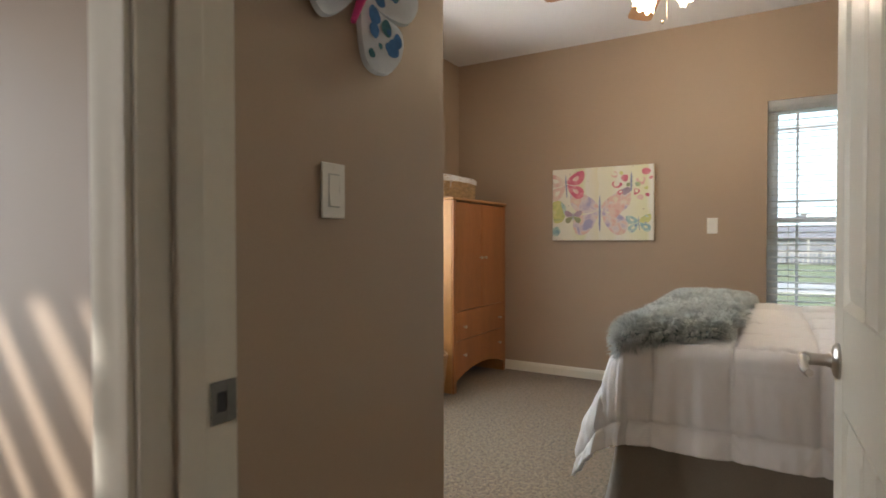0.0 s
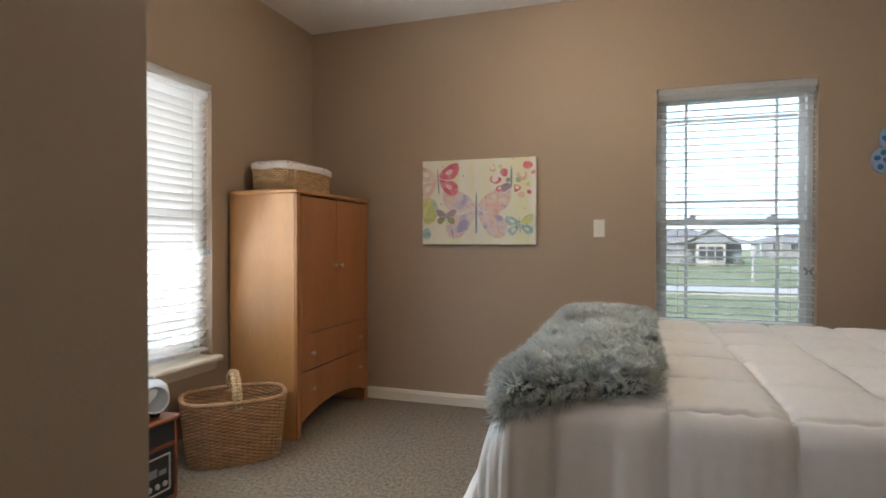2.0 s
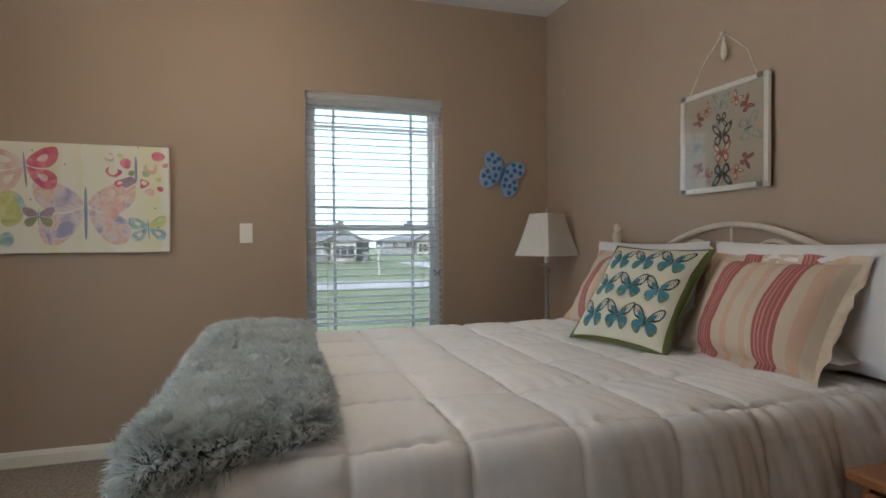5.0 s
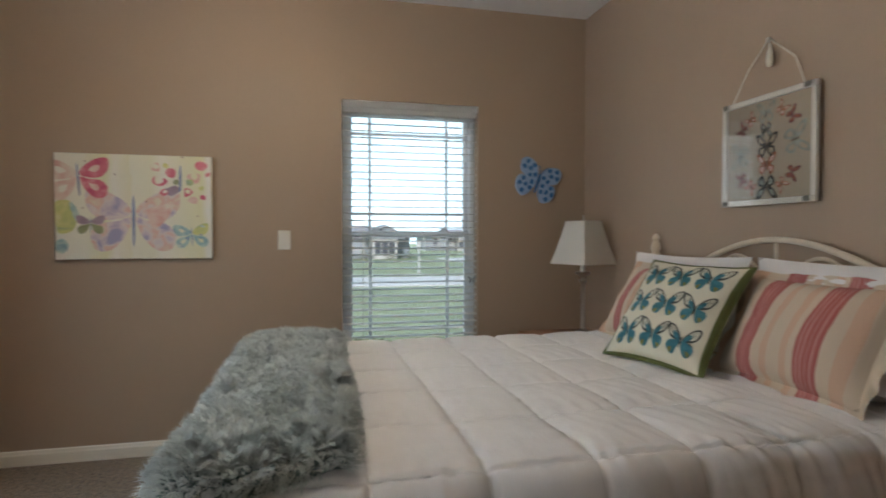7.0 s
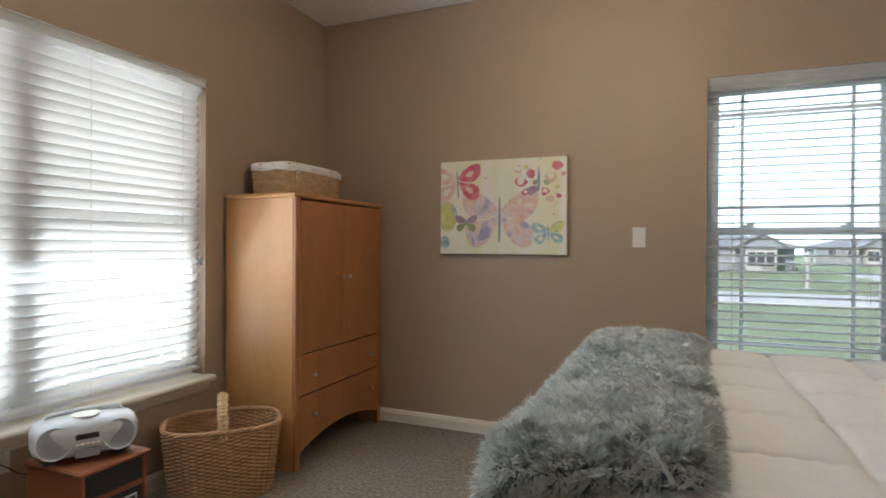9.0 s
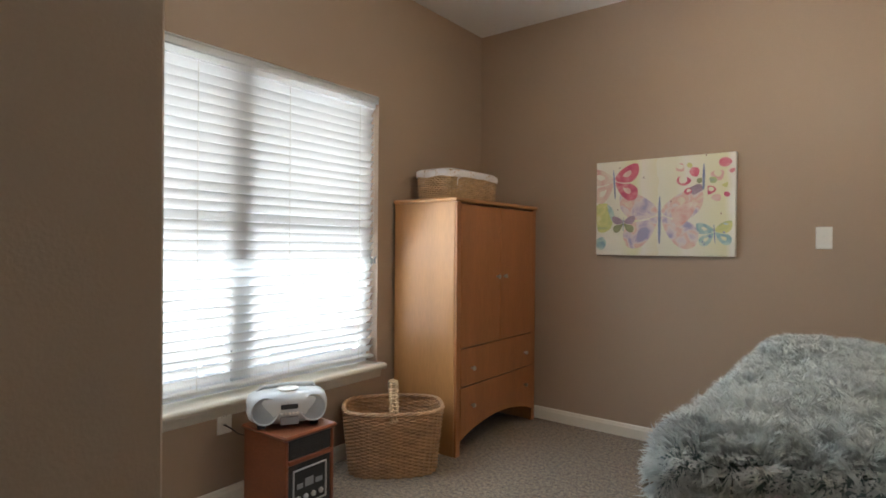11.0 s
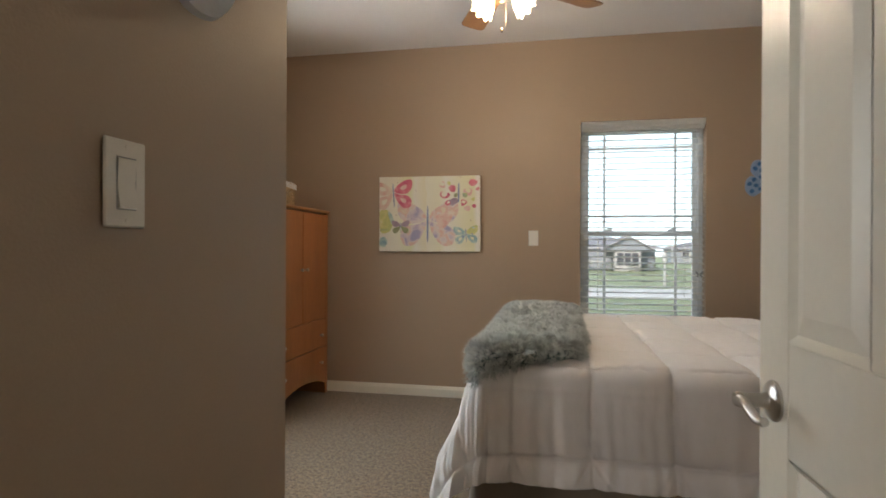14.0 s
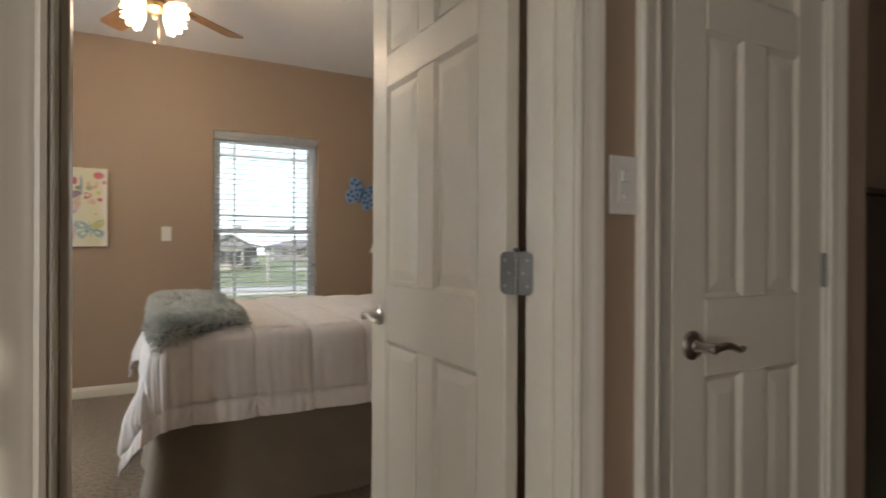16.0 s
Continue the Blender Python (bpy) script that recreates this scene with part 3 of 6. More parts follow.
house(pose(17.5, 88, GROUND - 0.05, 0, 0, 0), 11.0, "grey ranch house farther down the street", 4.0)
house(pose(-40, 70, GROUND - 0.05, 0, 0, 0), 18.0, "grey ranch house at the far end of the street", 0)
house(pose(52, 110, GROUND - 0.05, 0, 0, 0), 18.0, "grey ranch house beyond the lawns", 0)

post = thing("lamp_post", pose(6.2, 34.6, GROUND) @ Matrix.Diagonal((1.1, 1.1, 1.4, 1)), "short white yard post with a lantern on the lawn", "post")
part("post", lathe([(0.10, 0), (0.07, 0.1), (0.06, 0.95), (0.08, 1.0)], 12), WHITE_SIDING, post, "", True)
part("lantern", lathe([(0.09, 1.0), (0.14, 1.05), (0.16, 1.3), (0.05, 1.42)], 8), WHITE_SIDING, post, "", True)


def bush(m, r, h, n, label):
    rng = random.Random(int(1000 * m.translation.x) + 7)
    v, f = [], []
    for _ in range(n):
        a, q = rng.uniform(0, 6.283), rng.uniform(0.35, 1) ** 0.5
        z = rng.uniform(0.02, 1)
        w = math.sqrt(max(0.05, 1 - (z - 0.35) ** 2 * 1.6)) * rng.uniform(0.7, 1.1)
        p = Vector((r * q * w * math.cos(a), r * q * w * math.sin(a), h * z))
        s = rng.uniform(0.03, 0.06) * (r / 0.5)
        d, e = Vector([rng.uniform(-1, 1) for _ in range(3)]).normalized(), Vector([rng.uniform(-1, 1) for _ in range(3)]).normalized()
        k = len(v)
        v += [tuple(p - s * d), tuple(p + 0.4 * s * e), tuple(p + s * d), tuple(p - 0.4 * s * e)]
        f.append((k, k + 1, k + 2, k + 3))
    b = thing("shrub", m, label, "shrub")
    part("crown", (v, f), LEAF, b)
    part("stem", join(*[tube([(0, 0, 0), (0.3 * r * math.cos(t), 0.3 * r * math.sin(t), 0.4 * h), (0.6 * r * math.cos(t), 0.6 * r * math.sin(t), 0.8 * h)], 0.012, 5) for t in (0.3, 1.6, 2.9, 4.2, 5.4)]), BARK, b)


for x, y, r, h in ((0.1, 5.35, 0.42, 1.43), (0.95, 5.4, 0.38, 1.37), (1.7, 5.35, 0.4, 1.40)):
    bush(pose(x, y, GROUND), r, h, 700, "low leafy shrub under the bedroom window")
for x, y, r, h in ((4.9, 55.4, 0.8, 0.9), (7.4, 55.2, 0.7, 0.8), (9.0, 56.4, 0.8, 0.8), (-1.0, 55.6, 0.7, 0.8)):
    bush(pose(x, y, GROUND), r, h, 260, "clipped foundation shrub before the house")


def tree(m, h, seed):
    rng = random.Random(seed)
    t = thing("tree", m, "bare-branched young tree with thin spring leaves", "tree")
    limbs = [tube([(0, 0, 0), (0.04 * h * rng.uniform(-1, 1), 0, 0.4 * h), (0.05 * h, 0, 0.85 * h)], lambda s: 0.025 * h * (1 - 0.85 * s), 7)]
    v, f = [], []
    for i in range(16):
        a, z0 = rng.uniform(0, 6.28), rng.uniform(0.3, 0.75) * h
        end = Vector((0.33 * h * math.cos(a), 0.33 * h * math.sin(a), z0 + rng.uniform(0.1, 0.3) * h))
        limbs.append(tube([(0, 0, z0), tuple(0.5 * end + Vector((0, 0, 0.5 * z0 + 0.02 * h))), tuple(end)], lambda s: 0.009 * h * (1 - 0.8 * s), 5))
        for _ in range(70):
            p = Vector((0, 0, z0)).lerp(end, rng.uniform(0.35, 1.1)) + Vector([rng.gauss(0, 0.05 * h) for _ in range(3)])
            d, e = Vector([rng.uniform(-1, 1) for _ in range(3)]) * 0.014 * h, Vector([rng.uniform(-1, 1) for _ in range(3)]) * 0.010 * h
            k = len(v)
            v += [tuple(p - d), tuple(p + e), tuple(p + d), tuple(p - e)]
            f.append((k, k + 1, k + 2, k + 3))
    part("trunk", join(*limbs), BARK, t)
    part("crown", (v, f), LEAF, t)


for x, y, h, s in ((30, 84, 7, 3), (-26, 80, 7, 5)):
    tree(pose(x, y, GROUND), h, s)


# ---- windows ----
def sash_window(name, length, z0, z1, units, label):
    """A vinyl window along local x from 0, its room side towards local -y, y = 0 at the inner wall face."""
    w = tagged(new(name), label, "window", "", "structure")
    d0, d1 = 0.085, 0.165
    t = 0.035
    part("window_frame", join(box(0, t, d0, d1, z0, z1, 0.004), box(length - t, length, d0, d1, z0, z1, 0.004), box(t, length - t, d0, d1, z1 - t, z1, 0.004), box(t, length - t, d0, d1, z0, z0 + t, 0.004)), VINYL, w, "white vinyl frame")
    step = (length - 2 * t) / units
    for u in range(units):
        a, b = t + u * step, t + (u + 1) * step
        if u:
            part("mullion", box(a - 0.035, a + 0.035, d0 - 0.004, d1, z0 + t, z1 - t, 0.004), VINYL, w)
            a += 0.035
        if u < units - 1:
            b -= 0.035
        mid = z0 + 0.49 * (z1 - z0)
        for lo, hi, y in ((z0 + t, mid + 0.02, 0.095), (mid - 0.02, z1 - t, 0.125)):
            s = 0.032
            sash = part("sash", join(box(a, a + s, y, y + 0.028, lo, hi, 0.003), box(b - s, b, y, y + 0.028, lo, hi, 0.003), box(a + s, b - s, y, y + 0.028, hi - 0.036, hi, 0.003), box(a + s, b - s, y, y + 0.028, lo, lo + 0.036, 0.003)), VINYL, w)
            g = part("pane", box(a + s, b - s, y + 0.012, y + 0.016, lo + 0.036, hi - 0.036), GLASS, sash)
            g.visible_shadow = False
            q = 0.115
            for x in (a + s + q, b - s - q):
                part("grille_bar", box(x - 0.009, x + 0.009, y + 0.004, y + 0.011, lo + 0.036, hi - 0.036), VINYL, sash)
            for z in (lo + 0.036 + q, hi - 0.036 - q):
                if (y > 0.11) or z < mid - 0.25:
                    part("grille_bar", box(a + s, b - s, y + 0.002, y + 0.009, z - 0.009, z + 0.009), VINYL, sash)
        for x in (a + 0.22 * (b - a), b - 0.22 * (b - a)):
            part("sash_lock", join(box(x - 0.028, x + 0.028, 0.094, 0.122, mid + 0.02, mid + 0.032, 0.004), box(x - 0.008, x + 0.03, 0.098, 0.112, mid + 0.032, mid + 0.042, 0.003)), VINYL, w)
    over = 0.02
    nose = [(-0.055, z0 - 0.028), (-0.062, z0 - 0.020), (-0.064, z0 - 0.010), (-0.060, z0 - 0.001), (-0.052, z0 + 0.004), (-0.001, z0 + 0.004), (-0.001, z0 - 0.028)]
    part("window_sill", join(prism(nose, 0, -over, length + over), box(0.002, length - 0.002, -0.001, 0.085, z0 + 0.0005, z0 + 0.004), prism([(-0.002, z0 - 0.028), (-0.020, z0 - 0.028), (-0.018, z0 - 0.05), (-0.010, z0 - 0.075), (-0.002, z0 - 0.085)], 0, -0.02, length + 0.02)), TRIM, w, "cream painted sill and apron")
    return w


def charm(m):
    """A small butterfly weight on a cord."""
    c = thing("cord_charm", m, "small dark butterfly charm on a blind cord", "charm")
    part("cord", tube([(0, 0, 0), (0.003, 0, 0.4), (0, 0, 0.85)], 0.0012, 5), ROPE, c)
    wings = []
    for s in (-1, 1):
        wings.append(prism([(0, 0), (s * 0.022, 0.024), (s * 0.028, 0.012), (s * 0.014, 0.0), (s * 0.022, -0.018), (s * 0.010, -0.024)], 1, -0.002, 0.002))
    part("charm", join(*wings), GREY_MESH, c)


def blind(name, m, length, z0, z1, tilt, label):
    """A slatted blind from local x = 0, hanging in the window opening, centred on local y = 0.045."""
    b = thing(name, m, label, "blind")
    y = 0.045
    part("valance", join(box(0.004, length - 0.004, y - 0.052, y - 0.040, z1 - 0.048, z1 - 0.003, 0.004), box(0.004, length - 0.004, y - 0.056, y - 0.040, z1 - 0.016, z1 - 0.004, 0.003)), SLAT, b)
    part("headrail", box(0.008, length - 0.008, y - 0.030, y + 0.026, z1 - 0.074, z1 - 0.006, 0.003), SLAT, b)
    pitch = 0.0435
    n = int((z1 - 0.093 - (z0 + 0.03)) / pitch)
    half, arch = 0.0245, 0.0038
    outline = [(half * s, arch * (1 - s * s) + t) for s, t in ((-1, 0), (-0.5, 0), (0, 0), (0.5, 0), (1, 0), (1, 0.0030), (0.5, 0.0030), (0, 0.0030), (-0.5, 0.0030), (-1, 0.0030))]
    slat = made("slat", prism(outline, 0, 0.006, length - 0.006), SLAT, True)
    rng = random.Random(5)
    for i in range(n):
        s = part("slat", slat, SLAT, b)
        s.matrix_basis = pose(0, y, z1 - 0.096 - pitch * i, tilt + rng.uniform(-1.2, 1.2), rng.uniform(-0.07, 0.07), 0)
    part("bottom_rail", box(0.006, length - 0.006, y - 0.026, y + 0.026, z1 - 0.096 - pitch * n - 0.008, z1 - 0.096 - pitch * n + 0.008, 0.003), SLAT, b)
    k = 2 if length < 1.2 else 4
    for i in range(k):
        x = 0.13 + (length - 0.26) * i / (k - 1)
        part("ladder_cord", join(*[tube([(x, y + s * 0.026, z1 - 0.05), (x, y + s * 0.026, z1 - 0.096 - pitch * n)], 0.0011, 5) for s in (-1, 1)]), ROPE, b)
    return b


w1 = sash_window("window_1", NWX1 - NWX0, NWZ0, NWZ1, 1, "white vinyl double-hung window with prairie grille bars")
w1.matrix_world = pose(NWX0, NORTH, 0)
blind("window_blind", pose(NWX0, NORTH, 0), NWX1 - NWX0, NWZ0, NWZ1, 5, "white slatted blind with level slats in the window", )
w2 = sash_window("window_2", WWY1 - WWY0, WWZ0, WWZ1, 2, "wide white twin window flooded with daylight")
w2.matrix_world = pose(WEST, WWY0, 0, 0, 0, 90)
blind("window_blind", pose(WEST, WWY0, 0, 0, 0, 90), WWY1 - WWY0, WWZ0, WWZ1, -54, "wide white slatted blind with nearly closed bright slats")
charm(pose(NWX1 - 0.045, NORTH - 0.012, 0.985))
charm(pose(WEST + 0.012, WWY1 - 0.05, 1.10, 0, 0, 90))
# unseen panel; its bars are added to slice the sun into streaks
w3 = tagged(new("window_3"), "unseen hall opening with slanted bars that cut sunlight into streaks", "window", "", "structure")
w3.matrix_world = pose(0, HALL_S - 0.1, 0)
rng = random.Random(4)
def slanted_bar(x, w, run):
    """A bar that leans back towards -x by run on its way up, cut off at the sides of the opening."""
    def cut(poly, limit, sign):
        out = []
        for i, (p, q) in enumerate(poly):
            e, f = poly[i - 1]
            if (sign * (p - limit) >= 0) != (sign * (e - limit) >= 0):
                k = (limit - e) / (p - e)
                out.append((limit, f + k * (q - f)))
            if sign * (p - limit) >= 0:
                out.append((p, q))
        return out
    poly = [(x + run, HWZ0), (x + run + w, HWZ0), (x + w, HWZ1), (x, HWZ1)]
    return cut(cut(poly, HWX0, 1), HWX1, -1)


x = HWX0 - 2.3
while x < HWX1:
    w = rng.uniform(0.05, 0.11)
    bar = slanted_bar(x, w, 2.2)
    if len(bar) > 2:
        part("grille_bar", prism(bar, 1, -0.012, 0.012), VINYL, w3)
    x += w + rng.uniform(0.03, 0.07)

# ---- doors ----
def lever(side, parent, x, z, y, toward):
    """A wave lever on a round rose; side: sign of local y that it faces; toward: sign of local x it points to."""
    face = pose(x, y, z, -90 * side, 0, 0)
    h = part("handle", moved(lathe([(0.032, 0), (0.032, 0.004), (0.027, 0.009), (0.014, 0.012), (0.011, 0.02), (0.011, 0.045), (0.013, 0.052), (0.010, 0.06)], 24), face), NICKEL, parent, "brushed nickel lever handle", True)
    pts = []
    for i in range(15):
        s = i / 14
        pts.append((x + toward * 0.100 * s, y + side * (0.052 + 0.006 * math.sin(3.1 * s)), z + 0.007 * math.sin(6.0 * s - 0.4) * (0.3 + s)))
    part("lever", tube(pts, lambda s: 0.0095 - 0.003 * s, 10), NICKEL, h, "", True)


def six_panel(name, m, width, label, levers, hinge_z):
    d = tagged(new(name), label, "door", "", "structure")
    d.matrix_world = m
    t, H = 0.035, 2.03
    st, mu = 0.108, 0.092
    zs = [0.0, 0.235, 0.845, 1.02, 1.615, 1.715, 1.905, H]
    xm0, xm1 = width / 2 - mu / 2, width / 2 + mu / 2
    r = 0.008
    part("leaf", join(box(0.003, width - 0.003, r, t - r, 0.006, H - 0.004)), TRIM, d)
    for a, b in ((0, st), (width - st, width)):
        part("stile", box(a, b, 0, t, 0.004, H, 0.0025), TRIM, d)
    for k in (0, 2, 4, 6):
        part("rail", box(st, width - st, 0, t, max(0.004, zs[k]), zs[k + 1], 0.0025), TRIM, d)
    for k in (1, 3, 5):
        part("muntin", box(xm0, xm1, 0, t, zs[k], zs[k + 1], 0.0025), TRIM, d)
        for a, b in ((st, xm0), (xm1, width - st)):
            shapes = []
            for y0, y1 in ((r, 0.0015), (t - r, t - 0.0015)):
                e, g = 0.012, 0.042
                c0, c1 = zs[k], zs[k + 1]
                v = [(a + e, y0, c0 + e), (b - e, y0, c0 + e), (b - e, y0, c1 - e), (a + e, y0, c1 - e), (a + g, y1, c0 + g), (b - g, y1, c0 + g), (b - g, y1, c1 - g), (a + g, y1, c1 - g)]
                shapes.append((v, [(4, 5, 6, 7), (0, 1, 5, 4), (1, 2, 6, 5), (2, 3, 7, 6), (3, 0, 4, 7)]))
                q = 0.012
                yo = 0.0 if y0 < t / 2 else t
                o = [(a, yo, c0), (b, yo, c0), (b, yo, c1), (a, yo, c1)]
                i = [(a + q, y0, c0 + q), (b - q, y0, c0 + q), (b - q, y0, c1 - q), (a + q, y0, c1 - q)]
                shapes.append((o + i, [(0, 1, 5, 4), (1, 2, 6, 5), (2, 3, 7, 6), (3, 0, 4, 7)]))
            part("panel", join(*shapes), TRIM, d)
    for side, y, toward in levers:
        lever(side, d, width - 0.062, 0.92, y, toward)
    return d


leaf = six_panel("door_1", pose(0.115, 0.372, 0.008, 0, 0, 91.6), 0.718, "open cream six-panel bedroom door with a nickel lever", [(1, 0.035, -1), (-1, 0.0, -1)], 1.08)


def hinge(x, y, z):
    """A butt hinge with rounded leaves, its pin upright at x, y."""
    h = thing("hinge", pose(x, y, z), "satin steel door hinge with rounded leaves", "hinge", "hinges of the bedroom door")
    def plate(s):
        pts = []
        for a in range(0, 91, 15):
            pts.append((0.037 + 0.013 * math.cos(radians(a)) - 0.013, 0.036 + 0.013 * math.sin(radians(a)) - 0.004))
        right = [(p, q + 0.0) for p, q in pts]
        lower = [(p, -q) for p, q in reversed(pts)]
        return [(s * p, q) for p, q in [(0.004, 0.045)] + list(reversed(right)) + list(reversed(lower)) + [(0.004, -0.045)]]
    # one leaf on the jamb, one on the door edge, both facing the passage
    a = part("leaf", moved(prism(plate(1), 1, -0.0012, 0.0012), pose(0, 0, 0, 0, 0, -62)), STEEL, h)
    b = part("leaf", moved(prism(plate(-1), 1, -0.0012, 0.0012), pose(0, 0, 0, 0, 0, -62)), STEEL, h)
    for k in range(5):
        part("knuckle", lathe([(0.0062, -0.044 + 0.0178 * k), (0.0062, -0.0268 + 0.0178 * k)], 12), STEEL, h, "", True)
    part("pin_cap", lathe([(0.0045, 0.045), (0.007, 0.047), (0.006, 0.051), (0.002, 0.053)], 12), STEEL, h, "", True)
    for s in (-1, 1):
        for dx, z0 in ((0.026, 0.027), (0.016, 0.0), (0.026, -0.027)):
            part("screw", moved(lathe([(0.0038, -0.0004), (0.0032, 0.0012), (0.0008, 0.0006)], 10), pose(0, 0, 0, 0, 0, -62) @ pose(s * dx, -0.0012, z0, 90, 0, 0)), GREY_MESH, h)


for z in (0.27, 1.085, 1.83):
    hinge(0.093, 0.350, z)

strike = thing("strike_plate", pose(JAMB_L + 0.0012, 0.315, 0.925), "worn nickel strike plate on the door jamb", "strike plate")
part("plate", join(box(0, 0.0016, -0.017, -0.008, -0.029, 0.029, 0.0005), box(0, 0.0016, 0.008, 0.024, -0.029, 0.029, 0.0005), box(0, 0.0016, -0.008, 0.008, 0.014, 0.029, 0.0005), box(0, 0.0016, -0.008, 0.008, -0.029, -0.014, 0.0005)), STEEL, strike)
part("mortise", box(0, 0.0007, -0.0078, 0.0078, -0.0138, 0.0138), BLACK, strike)

closet = six_panel("door_2", pose(CLOSET[1] - 0.021, HALL_Y + 0.044, 0.008, 0, 0, 180), 0.567, "closed cream six-panel closet door with a nickel wave lever", [(1, 0.035, -1)], 1.08)
for z in (0.27, 1.085, 1.83):
    part("hinge", join(lathe([(0.006, z - 0.044), (0.006, z + 0.044)], 10), box(-0.001, 0.028, -0.0015, 0.0, z - 0.044, z + 0.044)), STEEL, None, "", True).matrix_world = pose(CLOSET[1] - 0.020, HALL_Y + 0.004, 0)
for ob in [o for o in scene.objects if o.name.startswith("hinge") and o.type == "MESH" and o.parent is None]:
    ob.parent = closet
    ob.matrix_parent_inverse = closet.matrix_world.inverted()


# ---- switches and sockets ----
def plate(name, m, kind_of, width, label, category):
    """A wall plate, its back on local y = 0, facing local -y."""
    p = thing(name, m, label, category)
    h = 0.0575
    part("plate", box(-width / 2, width / 2, -0.006, -0.0005, -h, h, 0.0025), WHITE_PLASTIC, p)
    if kind_of == "rocker":
        part("rocker", join(prism([(-0.006, -0.033), (-0.0105, -0.032), (-0.0065, 0.0), (-0.008, 0.032), (-0.006, 0.033)], 0, -0.0155, 0.0155)), WHITE_PLASTIC, p)
        part("rocker_gap", box(-0.0172, 0.0172, -0.0062, -0.006, -0.0345, 0.0345), GREY_MESH, p)
    elif kind_of == "dimmer":
        part("slider_bed", box(-0.016, 0.016, -0.0075, -0.006, -0.033, 0.033, 0.0008), WHITE_PLASTIC, p)
        part("slider", box(-0.011, 0.011, -0.012, -0.0075, 0.006, 0.028, 0.0015), WHITE_PLASTIC, p)
        part("button", lathe([(0.005, 0), (0.0045, 0.003), (0.001, 0.0035)], 12), WHITE_PLASTIC, p).matrix_basis = pose(0, -0.0075, -0.022, 90, 0, 0)
    elif kind_of == "toggle":
        part("slot", box(-0.006, 0.006, -0.0066, -0.006, -0.013, 0.013), WHITE_PLASTIC, p)
        part("toggle", box(-0.004, 0.004, -0.0185, -0.006, 0.0, 0.010, 0.0015), WHITE_PLASTIC, p)
    else:
        for z in (-0.02, 0.02):
            part("outlet", lathe([(0.0165, 0), (0.0160, 0.002), (0.001, 0.0022)], 16), WHITE_PLASTIC, p).matrix_basis = pose(0, -0.006, z, 90, 0, 0)
            part("slots", join(box(-0.0075, -0.0055, -0.0085, -0.0081, z, z + 0.008), box(0.0055, 0.0075, -0.0085, -0.0081, z, z + 0.007)), BLACK, p)
    for z in (-0.048, 0.048):
        part("screw", lathe([(0.0028, 0), (0.0024, 0.001), (0.0005, 0.0011)], 8), WHITE_PLASTIC, p).matrix_basis = pose(0, -0.006, z, 90, 0, 0)
    return p


plate("light_switch", pose(NOOK_L + 0.0005, 0.707, 1.247, 0, 0, 90), "rocker", 0.072, "white rocker light switch on the tan passage wall", "switch")
plate("light_switch", pose(-0.422, NORTH - 0.0005, 1.242), "toggle", 0.072, "white toggle switch on the tan wall beside the window", "switch")
plate("dimmer_switch", pose(0.239, HALL_Y - 0.0005, 1.262), "dimmer", 0.076, "white slider dimmer switch on the hall wall", "switch")
plate("wall_socket", pose(WEST + 0.0005, 2.275, 0.385, 0, 0, 90), "outlet", 0.072, "white wall socket below the wide window", "socket")


# ---- bed ----
FOOT, NEAR, FAR, BED_Z = -0.485, 1.985, 3.42, 0.775


def drape(s, t, r=0.065, flare=0.10):
    """A cloth laid over the bed: s along x, t along y in cloth lengths; gives place and outward normal."""
    dx, dy = min(0.0, s - FOOT), (t - NEAR if t < NEAR else (t - FAR if t > FAR else 0.0))
    L = math.hypot(dx, dy)
    bx, by = max(s, FOOT), min(max(t, NEAR), FAR)
    if L < 1e-6:
        return Vector((bx, by, BED_Z)), Vector((0, 0, 1)), 0.0
    n = Vector((dx / L, dy / L, 0))
    a = L / r
    if a < math.pi / 2:
        out, down, nn = r * math.sin(a), r * (1 - math.cos(a)), n * math.sin(a) + Vector((0, 0, math.cos(a)))
    else:
        k = L - r * math.pi / 2
        k2 = flare + 0.07 * n.y * n.y + 0.25 * abs(n.x * n.y) * 2
        out, down, nn = r + k2 * k, r + (1 - 0.5 * k2 * k2) * k, n
    return Vector((bx, by, BED_Z)) + n * out - Vector((0, 0, down)), nn, L


CELL, CELL_Y = 0.25, 0.30


